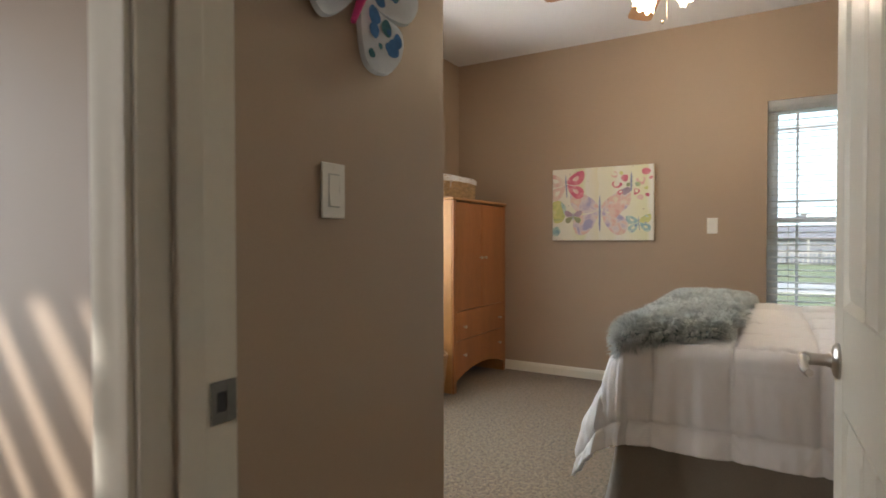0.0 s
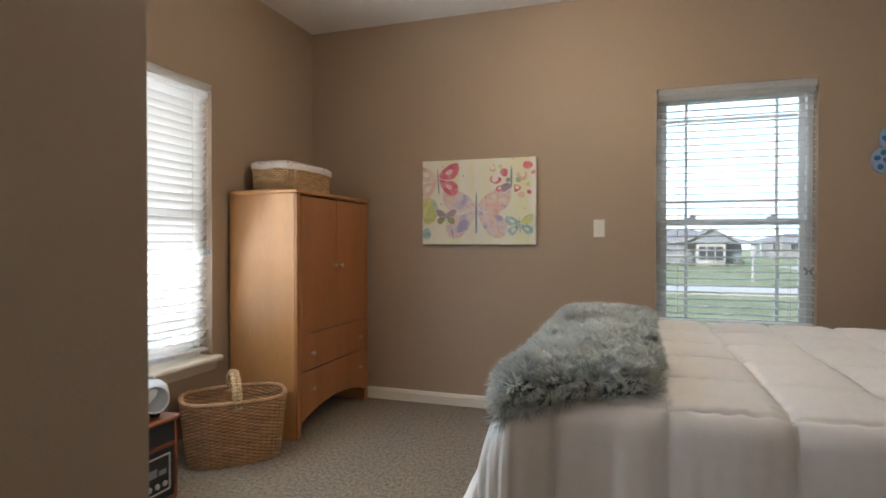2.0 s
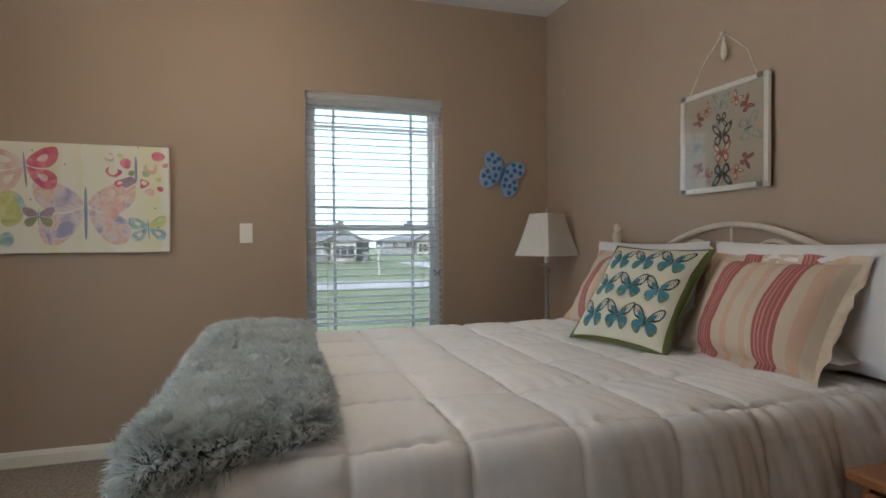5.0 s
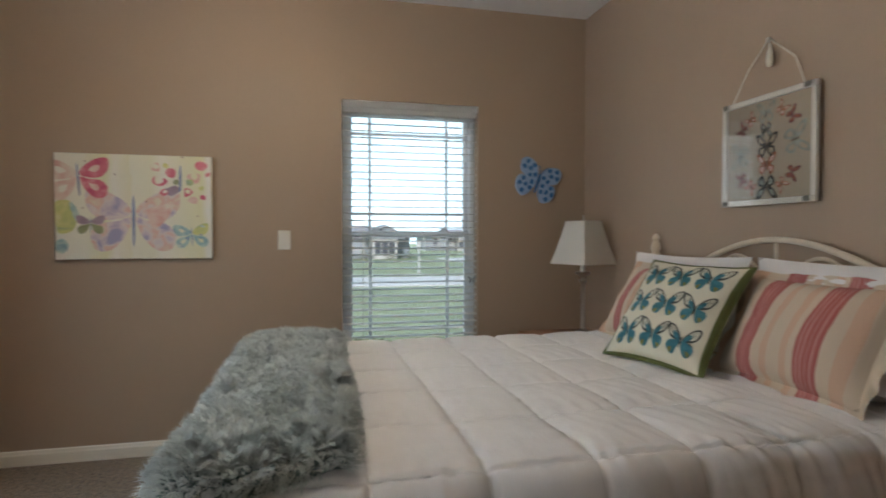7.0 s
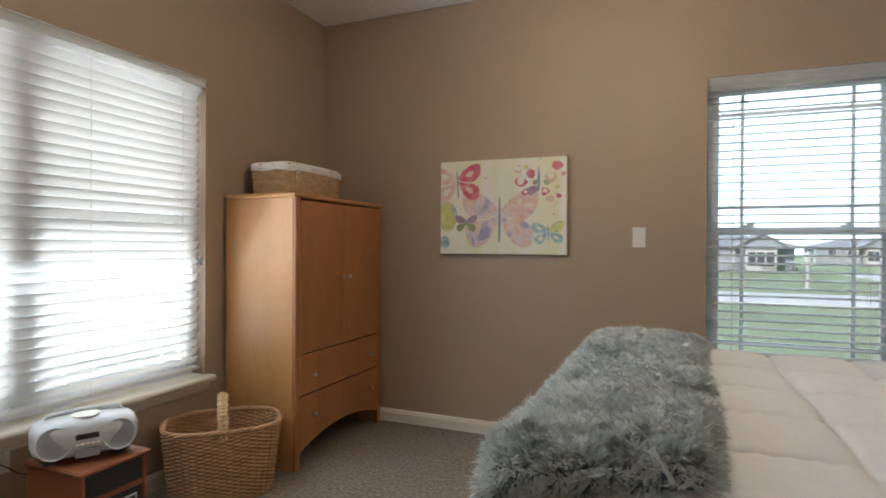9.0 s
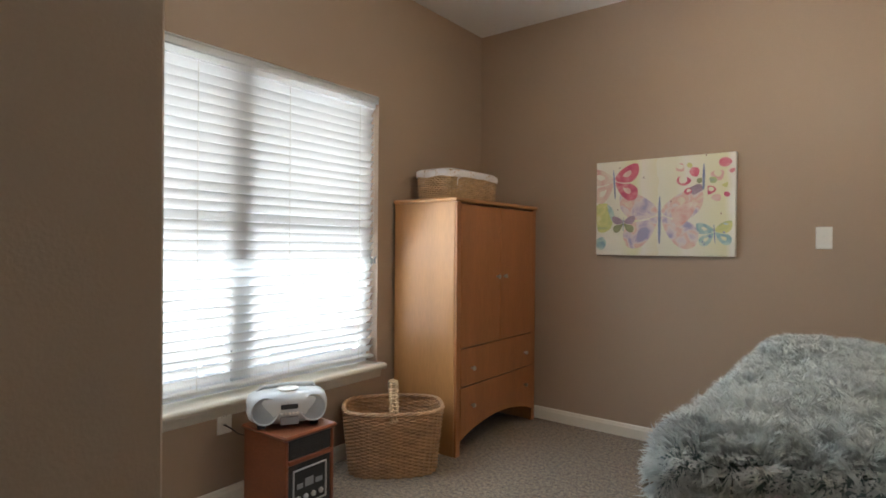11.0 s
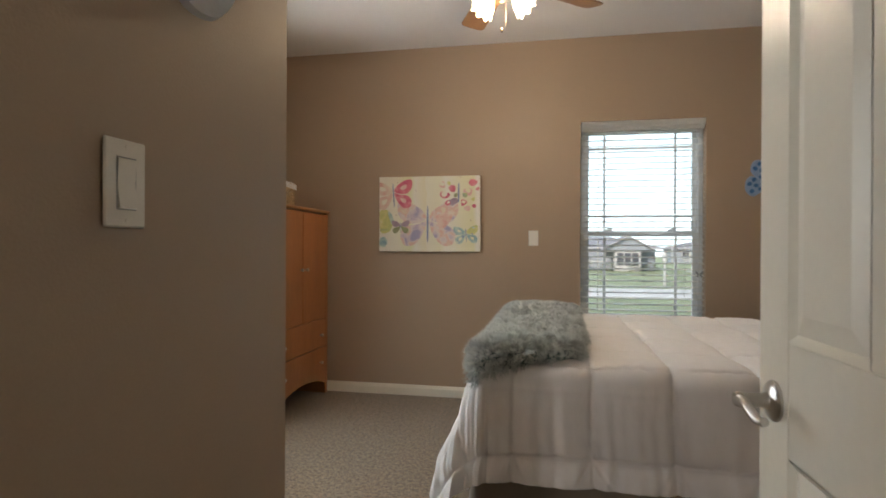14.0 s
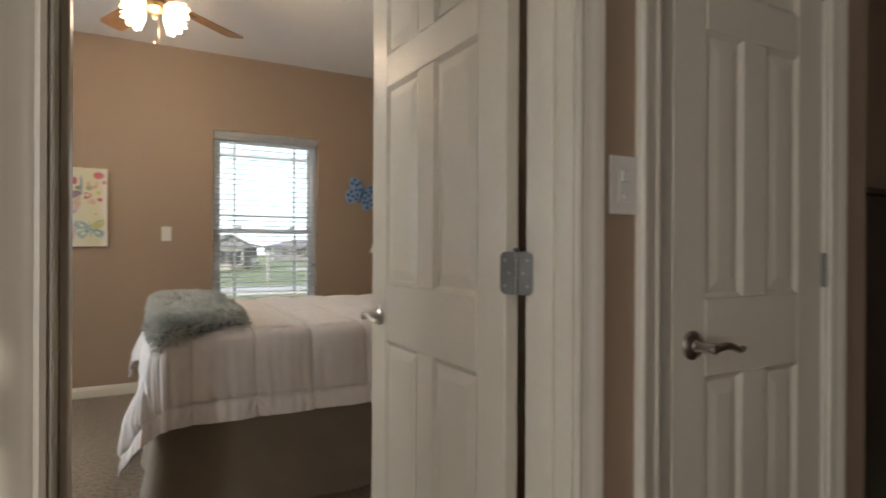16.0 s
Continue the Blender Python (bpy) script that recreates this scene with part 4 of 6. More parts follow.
def comforter_at(s, t):
    p, n, L = drape(s, t)
    q = Vector((s, t, 0))
    u = (s - FOOT + 0.17) / CELL + 0.05 * wave(q, 3.0, 1.1)
    w = (t - NEAR + 0.02) / CELL_Y + 0.03 * wave(q, 3.0, 7.1)
    du, dw = abs(u - round(u)) * CELL, abs(w - round(w)) * CELL_Y
    side = min(1.0, L / 0.12)
    # full, almost flat puffs that fall steeply to a narrow stitched groove
    su, sw = abs(math.sin(math.pi * u)), abs(math.sin(math.pi * w))
    puff = su ** 0.42 * sw ** 0.36
    h = (0.017 + 0.012 * side) * puff
    h -= 0.008 * (math.exp(-du / 0.006) + math.exp(-dw / 0.006))
    h += (0.005 - 0.001 * side) * wave(q, 4.0, 1.3) + 0.0022 * wave(q, 15.0, 4.1) * puff
    # short gathers that run away from the stitching
    h += 0.0040 * math.sin(105 * s + 5 * wave(q, 4.0, 2.2)) * math.exp(-dw / 0.035) * (0.3 + 1.2 * abs(wave(q, 6.0, 5.2)))
    h += 0.0032 * math.sin(100 * t + 5 * wave(q, 4.0, 8.2)) * math.exp(-du / 0.025) * (0.3 + 1.2 * abs(wave(q, 6.0, 9.2)))
    if s > 0.30:
        # long fine pleats pulled tight by the pillows
        pull = min(1, (s - 0.30) * 2.2) * (0.25 + 0.75 * max(0.0, 1 - (t - NEAR) / 0.6 if t > NEAR else 1.0))
        h += pull * 0.0030 * math.sin(108 * s + 34 * t + 4 * wave(q, 3, 6.6)) * (0.1 + 1.6 * abs(wave(q, 4, 8.8)))
        h += pull * 0.0020 * math.sin(187 * s + 30 * t + 5 * wave(q, 4, 2.6)) * (0.2 + abs(wave(q, 5, 3.8)))
    if L > 0:
        edge = s if t < NEAR else t
        amp = min(1.0, L / 0.30)
        corner = s < FOOT and t < NEAR
        ang = math.atan2(NEAR - t, FOOT - s) if corner else 0.0
        ph = edge * 22 + 2.2 * wave((edge, 0.3, 0), 2.6, 3.3) + ang * 5.0
        h += amp * (0.009 if corner else 0.003) * (math.sin(ph) + 0.5 * math.sin(2.3 * ph + 1.0)) + 0.006 * amp * wave(q, 7.0, 6.0)
        h += amp * 0.0042 * math.sin(5.1 * ph + 3 * wave(q, 5, 2.9)) * (0.2 + abs(wave((edge, 0.1 * L, 0), 6.0, 1.9)))
        # pairs of creases that spread downwards from where two seams cross
        below = L - 0.315
        if 0 < below < 0.11:
            off = (u - round(u)) * CELL
            h -= 0.009 * math.exp(-((below - 1.5 * abs(off)) / 0.012) ** 2) * (1 - below / 0.11) * max(0.0, 0.6 + wave((round(u) * 1.7, 0, 0), 1.0, 4.4))
        h += 0.006 * math.exp(-((L - 0.37) / 0.03) ** 2)
    return p + n * h


def comforter():
    s0, s1, t0, t1 = FOOT - 0.40, 1.36, NEAR - 0.40, FAR + 0.40
    ob = thing("comforter", pose(0, 0, 0), "cream-white box-quilted comforter draped over the bed", "comforter")
    me = made("quilt", sheet(lambda u, v: comforter_at(s0 + (s1 - s0) * u, t0 + (t1 - t0) * v), 400, 400), QUILT, "all")
    q = part("quilt", me, QUILT, ob)
    mod = q.modifiers.new("thickness", "SOLIDIFY")
    mod.thickness, mod.offset = 0.014, -1
    cords = []
    def run(pts):
        cords.append(tube(pts, 0.0010, 4))
    for i in range(0, 8):
        s = FOOT - 0.17 + CELL * i
        if s > s0 + 0.02:
            run([comforter_at(s, t0 + 0.12 + (FAR - t0 - 0.12) * k / 140) for k in range(141)])
    for j in range(-1, 5):
        t = NEAR - 0.02 + CELL_Y * j
        if t < t0 + 0.1:
            continue
        run([comforter_at(s0 + 0.12 + (s1 - s0 - 0.12) * k / 140, t) for k in range(141)])
    part("stitching", join(*cords), COTTON, ob)
    return ob


comforter()

bed = thing("bed", pose(0, 0, 0), "queen bed with a cream iron headboard and taupe skirt", "bed")
part("mattress", box(FOOT - 0.02, 1.47, NEAR - 0.02, FAR + 0.02, 0.47, BED_Z - 0.02, 0.05), LINEN, bed)
part("box_spring", box(FOOT, 1.47, NEAR, FAR, 0.24, 0.468, 0.02), LINEN, bed)


def skirt():
    """A cloth skirt round three sides, hanging to the carpet with soft folds and a corner pleat."""
    x1 = 1.46
    per = [(x1, NEAR - 0.035)] + [(x1 + (FOOT - 0.035 - x1) * i / 60, NEAR - 0.035) for i in range(1, 61)]
    per += [(FOOT - 0.035, NEAR - 0.035 + (FAR + 0.07 - NEAR) * i / 44) for i in range(1, 45)]
    per += [(FOOT - 0.035 + (x1 - FOOT) * i / 30, FAR + 0.035) for i in range(1, 31)]
    n = len(per)
    def fn(u, v):
        i = min(n - 1, int(round(u * (n - 1))))
        x, y = per[i]
        z = 0.47 - 0.462 * v
        a = 0.02 + 0.035 * v * v + 0.014 * v * math.sin(i * 0.55 + 2.0 * wave((i * 0.05, 0, 0), 1, 2.0)) + 0.02 * v * wave((i * 0.08, v * 0.6, 0), 1.0, 5.0)
        corner = math.exp(-((i - 60) / 2.6) ** 2)
        out = Vector((-1, -1, 0)) * 0.045 * corner * v
        side = Vector((0, -1, 0)) if i <= 60 else (Vector((-1, 0, 0)) if i <= 104 else Vector((0, 1, 0)))
        return Vector((x, y, z)) + side * a + out
    return sheet(fn, n, 14)


part("bed_skirt", skirt(), TAUPE, bed, "taupe microfibre bed skirt", "all")
for x, y in ((FOOT + 0.05, NEAR + 0.05), (FOOT + 0.05, FAR - 0.05), (1.40, NEAR + 0.05), (1.40, FAR - 0.05)):
    part("leg", box(x - 0.03, x + 0.03, y - 0.03, y + 0.03, 0.0, 0.24, 0.004), DARK_WOOD, bed)
HX, HM = 1.515, 2.685
head = part("headboard", join(*[tube([(HX, HM + s * 0.785, 0.25), (HX, HM + s * 0.785, 1.17)], 0.017, 12) for s in (-1, 1)]), CREAM_METAL, bed, "cream painted iron headboard", True)
for s in (-1, 1):
    part("finial", moved(lathe([(0.017, 0), (0.026, 0.006), (0.020, 0.018), (0.027, 0.035), (0.022, 0.06), (0.014, 0.075), (0.021, 0.09), (0.012, 0.108), (0.003, 0.115)], 14), pose(HX, HM + s * 0.785, 1.165)), CREAM_METAL, head, "", True)


def arch(c, half, z0, z1, k=1.25, n=36):
    out = []
    for i in range(n + 1):
        q = -1 + 2 * i / n
        out.append((HX, c + half * q, z0 + (z1 - z0) * max(0.0, math.cos(math.pi / 2 * q)) ** k))
    return out


part("arch_rail", tube(arch(HM, 0.785, 0.99, 1.252), 0.0125, 10), CREAM_METAL, head, "", True)
part("lower_rail", tube([(HX, HM - 0.785, 0.82), (HX, HM + 0.785, 0.82)], 0.011, 10), CREAM_METAL, head, "", True)
part("inner_arch", tube(arch(HM + 0.20, 0.26, 0.83, 1.185, 0.7), 0.0075, 8), CREAM_METAL, head, "", True)
part("inner_arch", tube(arch(HM - 0.20, 0.26, 0.83, 1.185, 0.7), 0.0075, 8), CREAM_METAL, head, "", True)
for q in (-0.6, -0.46, 0.0, 0.46, 0.6):
    part("spindle", tube([(HX, HM + q, 0.82), (HX, HM + q, 0.99 + 0.255 * math.cos(math.pi / 2 * q / 0.785) ** 1.25)], 0.0065, 8), CREAM_METAL, head, "", True)


# ---- faux fur throw ----
def fur_throw():
    ob = thing("throw_blanket", pose(0, 0, 0), "shaggy blue-grey faux fur throw folded over the bed foot", "blanket")
    s0, s1, t0, t1 = FOOT - 0.06, -0.128, NEAR - 0.085, FAR + 0.13

    def base(u, v):
        s, t = s0 + (s1 - s0) * u, t0 + (t1 - t0) * v
        s += 0.03 * wave((u, v, 0), 2.0, 2.0) * u + 0.02 * v * (1 - u) - 0.06 * u * (1 - v) ** 1.5
        t += 0.095 * u * (1 - v)
        p, n, L = drape(s, t, 0.070, 0.06)
        e = min(u, 1 - u) * (s1 - s0)
        g = min(v, 1 - v) * (t1 - t0)
        edge = min(1.0, min(e, g) / 0.05)
        h = 0.014 + 0.036 * math.sqrt(max(0.0, edge * (2 - edge))) + 0.018 * wave((s, t, 0), 5.0, 7.7) + 0.012 * wave((s, t, 0), 11.0, 3.1)
        return p + n * h, n

    nu, nv = 40, 64
    part("cloth", sheet(lambda u, v: base(u, v)[0], nu, nv), FUR_GAP_SHADE, ob, "woven backing, darkened as the shade between tufts", "all")
    rng = np.random.RandomState(11)
    P = np.array([[list(base(i / 79, j / 119)[0]) for j in range(120)] for i in range(80)])
    du, dv = np.gradient(P, axis=0), np.gradient(P, axis=1)
    N = np.cross(du, dv)
    N /= np.linalg.norm(N, axis=2, keepdims=True)
    N *= np.sign(N[40, 60, 2])
    count = 84000
    a, b = rng.rand(count) * 78.99, rng.rand(count) * 118.99
    i, j = a.astype(int), b.astype(int)
    fa, fb = (a - i)[:, None], (b - j)[:, None]
    root = P[i, j] * (1 - fa) * (1 - fb) + P[i + 1, j] * fa * (1 - fb) + P[i, j + 1] * (1 - fa) * fb + P[i + 1, j + 1] * fa * fb
    nor = N[i, j]
    clump = np.array([[wave(p, 44, 1.7), wave(p, 44, 9.2), wave(p, 44, 5.5)] for p in root])
    small = np.array([[wave(p, 85, 3.7), wave(p, 85, 6.2), wave(p, 85, 8.5)] for p in root])
    lean = clump * 1.2 + small * 1.4 + rng.normal(0, 0.14, (count, 3)) + np.array([-0.12, -0.28, -0.32])
    lean -= nor * np.sum(lean * nor, axis=1, keepdims=True)
    ln = ((0.026 + 0.012 * rng.rand(count)) * (1 + 0.5 * clump[:, 1]))[:, None]
    tip = root + ln * (0.85 * nor + 0.70 * lean / np.maximum(0.55, np.linalg.norm(lean, axis=1, keepdims=True)))
    mid = root + ln * (0.55 * nor + 0.25 * lean / np.maximum(0.55, np.linalg.norm(lean, axis=1, keepdims=True)))
    side = np.cross(tip - root, nor + 0.3 * rng.normal(0, 1, (count, 3)))
    side /= np.maximum(1e-6, np.linalg.norm(side, axis=1, keepdims=True))
    w = 0.0014
    V = np.stack([root - side * w, root + side * w, mid - side * w * 0.9, mid + side * w * 0.9, tip], axis=1).reshape(-1, 3)
    k = 5 * np.arange(count)[:, None]
    quads = (k + np.array([0, 1, 3, 2])).tolist()
    tris = (k + np.array([2, 3, 4])).tolist()
    me = bpy.data.meshes.new("fur")
    me.from_pydata(V.tolist(), [], [tuple(q) for q in quads] + [tuple(q) for q in tris])
    me.materials.append(FUR)
    tagged(part("fur", me, FUR, ob, "long soft blue-grey pile"), kind="stuff")
    return ob


fur_throw()


# ---- pillows ----
def pillow_at(u, v, w, h, d, side=1, seed=0.0):
    x = w / 2 * u * (1 - 0.05 * (1 - v * v)) * (1 + 0.03 * v * v)
    y = h / 2 * v * (1 - 0.07 * (1 - u * u))
    z = d / 2 * (max(0.0, 1 - abs(u) ** 2.4) * max(0.0, 1 - abs(v) ** 2.4)) ** 0.55
    z += 0.012 * wave((x, y, side), 7, seed) * min(1, z * 25) + 0.005 * wave((x, y, side), 19, seed + 3) * min(1, z * 25)
    return Vector((x, y, side * z))


def pillow_shape(w, h, d, seed, n=26):
    f = sheet(lambda a, b: pillow_at(2 * a - 1, 2 * b - 1, w, h, d, 1, seed), n, n)
    g = sheet(lambda a, b: pillow_at(2 * a - 1, 2 * b - 1, w, h, d, -1, seed), n, n)
    return join(f, g)


def leaning(x, y, z, back, h, twist=0.0, roll=0.0):
    """Pose of a pillow whose lower edge rests at x, y, z, facing the foot of the bed and leaning back by degrees."""
    a = radians(back)
    m = Matrix(((0, math.sin(a), -math.cos(a), 0), (-1, 0, 0, 0), (0, math.cos(a), math.sin(a), 0), (0, 0, 0, 1)))
    return pose(x, y, z, 0, 0, twist) @ m @ pose(0, h / 2, 0, 0, 0, roll)


def spline(points, per=5):
    """A smooth closed outline through points."""
    out, n = [], len(points)
    for i in range(n):
        p = [Vector(points[(i + k) % n]).to_2d() for k in (-1, 0, 1, 2)]
        for j in range(per):
            t = j / per
            out.append(0.5 * ((2 * p[1]) + (p[2] - p[0]) * t + (2 * p[0] - 5 * p[1] + 4 * p[2] - p[3]) * t * t + (3 * p[1] - p[0] - 3 * p[2] + p[3]) * t ** 3))
    return out


FORE = [(0.03, 0.04), (0.14, 0.28), (0.36, 0.47), (0.52, 0.46), (0.47, 0.27), (0.34, 0.09), (0.18, 0.0)]
HIND = [(0.03, 0.02), (0.18, 0.01), (0.36, -0.06), (0.40, -0.22), (0.30, -0.39), (0.17, -0.42), (0.07, -0.24)]
FORE_F = [(0.02, 0.03), (0.05, 0.24), (0.18, 0.42), (0.40, 0.46), (0.51, 0.34), (0.45, 0.13), (0.2, 0.01)]
HIND_F = [(0.02, 0.01), (0.2, 0.02), (0.42, 0.05), (0.49, -0.12), (0.41, -0.32), (0.22, -0.39), (0.07, -0.2)]
BODY = [(0.0, 0.16), (0.022, 0.05), (0.018, -0.16), (0.0, -0.22), (-0.018, -0.16), (-0.022, 0.05)]


FORE_P = [(0.02, 0.05), (0.10, 0.17), (0.29, 0.28), (0.46, 0.28), (0.46, 0.10), (0.33, -0.03), (0.12, -0.02)]
HIND_P = [(0.02, -0.01), (0.16, -0.05), (0.33, -0.08), (0.43, -0.20), (0.38, -0.36), (0.23, -0.37), (0.09, -0.22)]


FORE_C = [(0.03, 0.06), (0.13, 0.28), (0.31, 0.47), (0.47, 0.52), (0.49, 0.34), (0.37, 0.10), (0.18, 0.01)]


def blot(outline, place, per=5):
    """A flat patch: outline of pairs, laid by place(x, y)."""
    o = spline(outline, per)
    c = sum(o, Vector((0, 0))) / len(o)
    v = [tuple(place(c.x, c.y))]
    rings = (0.5, 1.0)
    for r in rings:
        v += [tuple(place(*(c + (q - c) * r))) for q in o]
    n = len(o)
    f = [(0, 1 + i, 1 + (i + 1) % n) for i in range(n)]
    f += [(1 + i, 1 + n + i, 1 + n + (i + 1) % n, 1 + (i + 1) % n) for i in range(n)]
    return v, f


def mirrored(o, s):
    return [(s * x, y) for x, y in o]


def shrunk(o, k, dx=0.0, dy=0.0):
    cx, cy = sum(p[0] for p in o) / len(o), sum(p[1] for p in o) / len(o)
    return [(cx + (x - cx) * k + dx, cy + (y - cy) * k + dy) for x, y in o]


def print_on(size, cx, cy, turn, surface):
    """place(x, y) of a motif of that size at cx, cy on a surface."""
    ca, sa = math.cos(radians(turn)), math.sin(radians(turn))
    return lambda lift: (lambda x, y: surface(cx + size * (x * ca - y * sa), cy + size * (x * sa + y * ca), lift))


def square_cushion():
    w, h, d = 0.425, 0.465, 0.14
    ob = thing("cushion", leaning(0.939, 2.653, BED_Z + 0.016, 38, h, 18, -2), "square ivory cushion with nine printed butterflies and green edging", "cushion")
    part("cover", pillow_shape(w, h, d, 2.0), IVORY, ob, "ivory linen cover", "all")
    edge = []
    for s in (-1, 1):
        edge.append(sheet(lambda a, b, s=s: pillow_at(s * (1 - 0.07 * a), 2 * b - 1, w, h, d, 1, 2.0) + Vector((0, 0, 0.0025)), 5, 26))
        edge.append(sheet(lambda a, b, s=s: pillow_at(2 * b - 1, s * (1 - 0.03 * a), w, h, d, 1, 2.0) + Vector((0, 0, 0.002)), 4, 26))
    edge.append(sheet(lambda a, b: pillow_at(2 * a - 1, 2 * b - 1, w, h, d, -1, 2.0) + Vector((0, 0, -0.002)), 20, 20))
    part("edging", join(*edge), GREEN_TRIM, ob, "green cotton edging and back", "all")
    ring = [pillow_at(math.cos(t) / max(abs(math.cos(t)), abs(math.sin(t))), math.sin(t) / max(abs(math.cos(t)), abs(math.sin(t))), w, h, d, 1, 2.0) for t in [2 * math.pi * k / 72 for k in range(72)]]
    part("piping", tube(ring, 0.005, 6, True), GREEN_TRIM, ob, "", True)

    def on(x, y, lift):
        p = pillow_at(max(-0.98, min(0.98, x / (w / 2))), max(-0.98, min(0.98, y / (h / 2))), w, h, d, 1, 2.0)
        return p + Vector((0, 0, 0.002 + lift))

    for i in range(3):
        for j in range(3):
            at = print_on(0.122, -0.120 + 0.120 * i, -0.140 + 0.138 * j, 2, on)
            dark, teal, olive, pale = [], [], [], []
            for s in (-1, 1):
                dark.append(blot(mirrored(FORE_C, s), at(0)))
                pale.append(blot(mirrored(shrunk(FORE_C, 0.70, 0.02, 0.02), s), at(0.0006)))
                for k in range(5):
                    x, y = 0.19 + 0.058 * k, 0.20 + 0.040 * k
                    dark.append(blot([(s * (x - 0.055), y + 0.075), (s * (x - 0.040), y + 0.082), (s * (x + 0.060), y - 0.060), (s * (x + 0.045), y - 0.068)], at(0.0011 + 0.0001 * k), 2))
                teal.append(blot(mirrored(HIND, s), at(0.0003)))
                teal.append(blot(mirrored(shrunk(FORE_C, 0.50, -0.10, -0.10), s), at(0.0018)))
                olive.append(blot(mirrored(shrunk(HIND, 0.34, 0.05, -0.13), s), at(0.0010)))
            dark.append(blot(BODY, at(0.0023)))
            b = part("butterfly_print", join(*dark), INK, ob, "dark butterfly print")
            for shape in teal:
                part("wing_print", shape, TEAL, b, "teal wing")
            for shape in olive:
                part("spot_print", shape, OLIVE, b, "olive wing tip")
            for shape in pale:
                part("cell_print", shape, IVORY, b, "pale wing cell")
    return ob


square_cushion()


def sham(y, seed, label, x=1.15, back=31):
    w, h, d = 0.53, 0.375, 0.17
    m = leaning(x, y, BED_Z + 0.02, back, h, 0, 0)
    ob = thing("pillow_sham", m, label, "pillow", "striped pillows")
    # the stripes run up the pillow: cover laid with its own x as local y
    turn = pose(0, 0, 0, 0, 0, -90)
    def swap(shape):
        return [(-p[1], p[0], p[2]) for p in shape[0]], shape[1]
    cover = part("cover", swap(pillow_shape(w, h, d, seed, 30)), STRIPES, ob, "striped cotton cover", "all")
    cover.matrix_basis = turn
    def flange(t, q):
        c, s = math.cos(t), math.sin(t)
        k = max(abs(c), abs(s))
        p = pillow_at(c / k, s / k, w, h, d, 1, seed)
        o = Vector((c / k, s / k, 0)).normalized() * 0.038 * q
        return p + o + Vector((0, 0, 0.004 * q * math.sin(t * 17 + 4 * wave((c, s, 0), 2, seed)) + 0.014 * q * wave((c, s, q), 6, seed)))
    fl = part("flange", swap(sheet(lambda a, b: flange(2 * math.pi * a, b), 140, 5, True)), STRIPES, ob, "ruffled striped flange", "all")
    fl.matrix_basis = turn
    return ob


sham(2.305, 3.0, "striped red, peach and sand pillow leaning on the bed head")
sham(3.10, 6.0, "striped red, peach and sand pillow beside the lamp")
for y, seed in ((2.27, 4.0), (3.10, 8.0)):
    p = thing("pillow", leaning(1.33, y, BED_Z + 0.015, 13, 0.405), "plain white pillow standing behind a striped one", "pillow", "white pillows")
    part("case", pillow_shape(0.78, 0.405, 0.15, seed), LINEN, p, "", "all")
p = thing("pillow", pose(1.375, 2.29, BED_Z + 0.065, 0, 0, 90) , "flat white pillow lying at the bed head", "pillow", "white pillows")
part("case", pillow_shape(0.58, 0.34, 0.12, 5.0), LINEN, p, "", "all")

bag = thing("hanging_bag", pose(1.46, 1.80, 0.0), "soft black cloth bag hanging on the bed post", "bag")


def bag_at(a, b):
    t = 2 * math.pi * a
    z = 1.02 - 0.56 * b
    r = 0.015 + 0.085 * math.sin(math.pi * min(1, b * 1.15 + 0.12)) ** 0.7
    r *= 1 + 0.16 * wave((math.cos(t), math.sin(t), b * 2), 1.5, 4)
    return 0.62 * r * math.cos(t), 1.0 * r * math.sin(t), z


part("body", sheet(bag_at, 24, 22, True), BLACK_CLOTH, bag, "", "all")
part("strap", tube([(0, 0.02, 0.98), (0.03, 0.08, 1.12), (0.05, 0.12, 1.17), (0.06, 0.10, 1.12), (0.02, -0.01, 0.98)], 0.008, 8), BLACK_CLOTH, bag, "", True)


# ---- bedside tables and lamp ----
def bedside(m, label):
    n = thing("nightstand", m, label, "nightstand", "bedside tables")
    part("top", box(-0.025, 0.475, -0.025, 0.475, 0.575, 0.60, 0.006), ORANGE_CHERRY, n)
    part("side_panel", box(0.0, 0.45, 0.0, 0.018, 0.09, 0.574, 0.002), ORANGE_CHERRY, n)
    part("side_panel", box(0.0, 0.45, 0.432, 0.45, 0.09, 0.574, 0.002), ORANGE_CHERRY, n)
    part("back_panel", box(0.44, 0.45, 0.019, 0.431, 0.09, 0.574), ORANGE_CHERRY, n)
    for k in range(2):
        z0 = 0.12 + 0.225 * k
        d = part("drawer", box(-0.016, 0.002, 0.02, 0.43, z0, z0 + 0.215, 0.004), ORANGE_CHERRY, n)
        part("knob", moved(lathe([(0.005, 0), (0.005, 0.012), (0.013, 0.018), (0.014, 0.024), (0.008, 0.030), (0.001, 0.031)], 14), pose(-0.016, 0.225, z0 + 0.11, 0, -90, 0)), NICKEL, d, "nickel knob", True)
    part("bottom_panel", box(0.003, 0.439, 0.019, 0.431, 0.09, 0.108), ORANGE_CHERRY, n)
    for x in (0.0, 0.41):
        for y in (0.0, 0.41):
            part("leg", box(x, x + 0.04, y, y + 0.04, 0, 0.089, 0.003), ORANGE_CHERRY, n)
    return n


bedside(pose(1.075, 3.80, 0) @ Matrix.Diagonal((1, 1, 1.08, 1)), "cherry nightstand with two drawers under the table lamp")
bedside(pose(1.02, 1.355, 0) @ Matrix.Diagonal((1, 1, 1.08, 1)), "cherry nightstand with a nickel knob beside the bed")

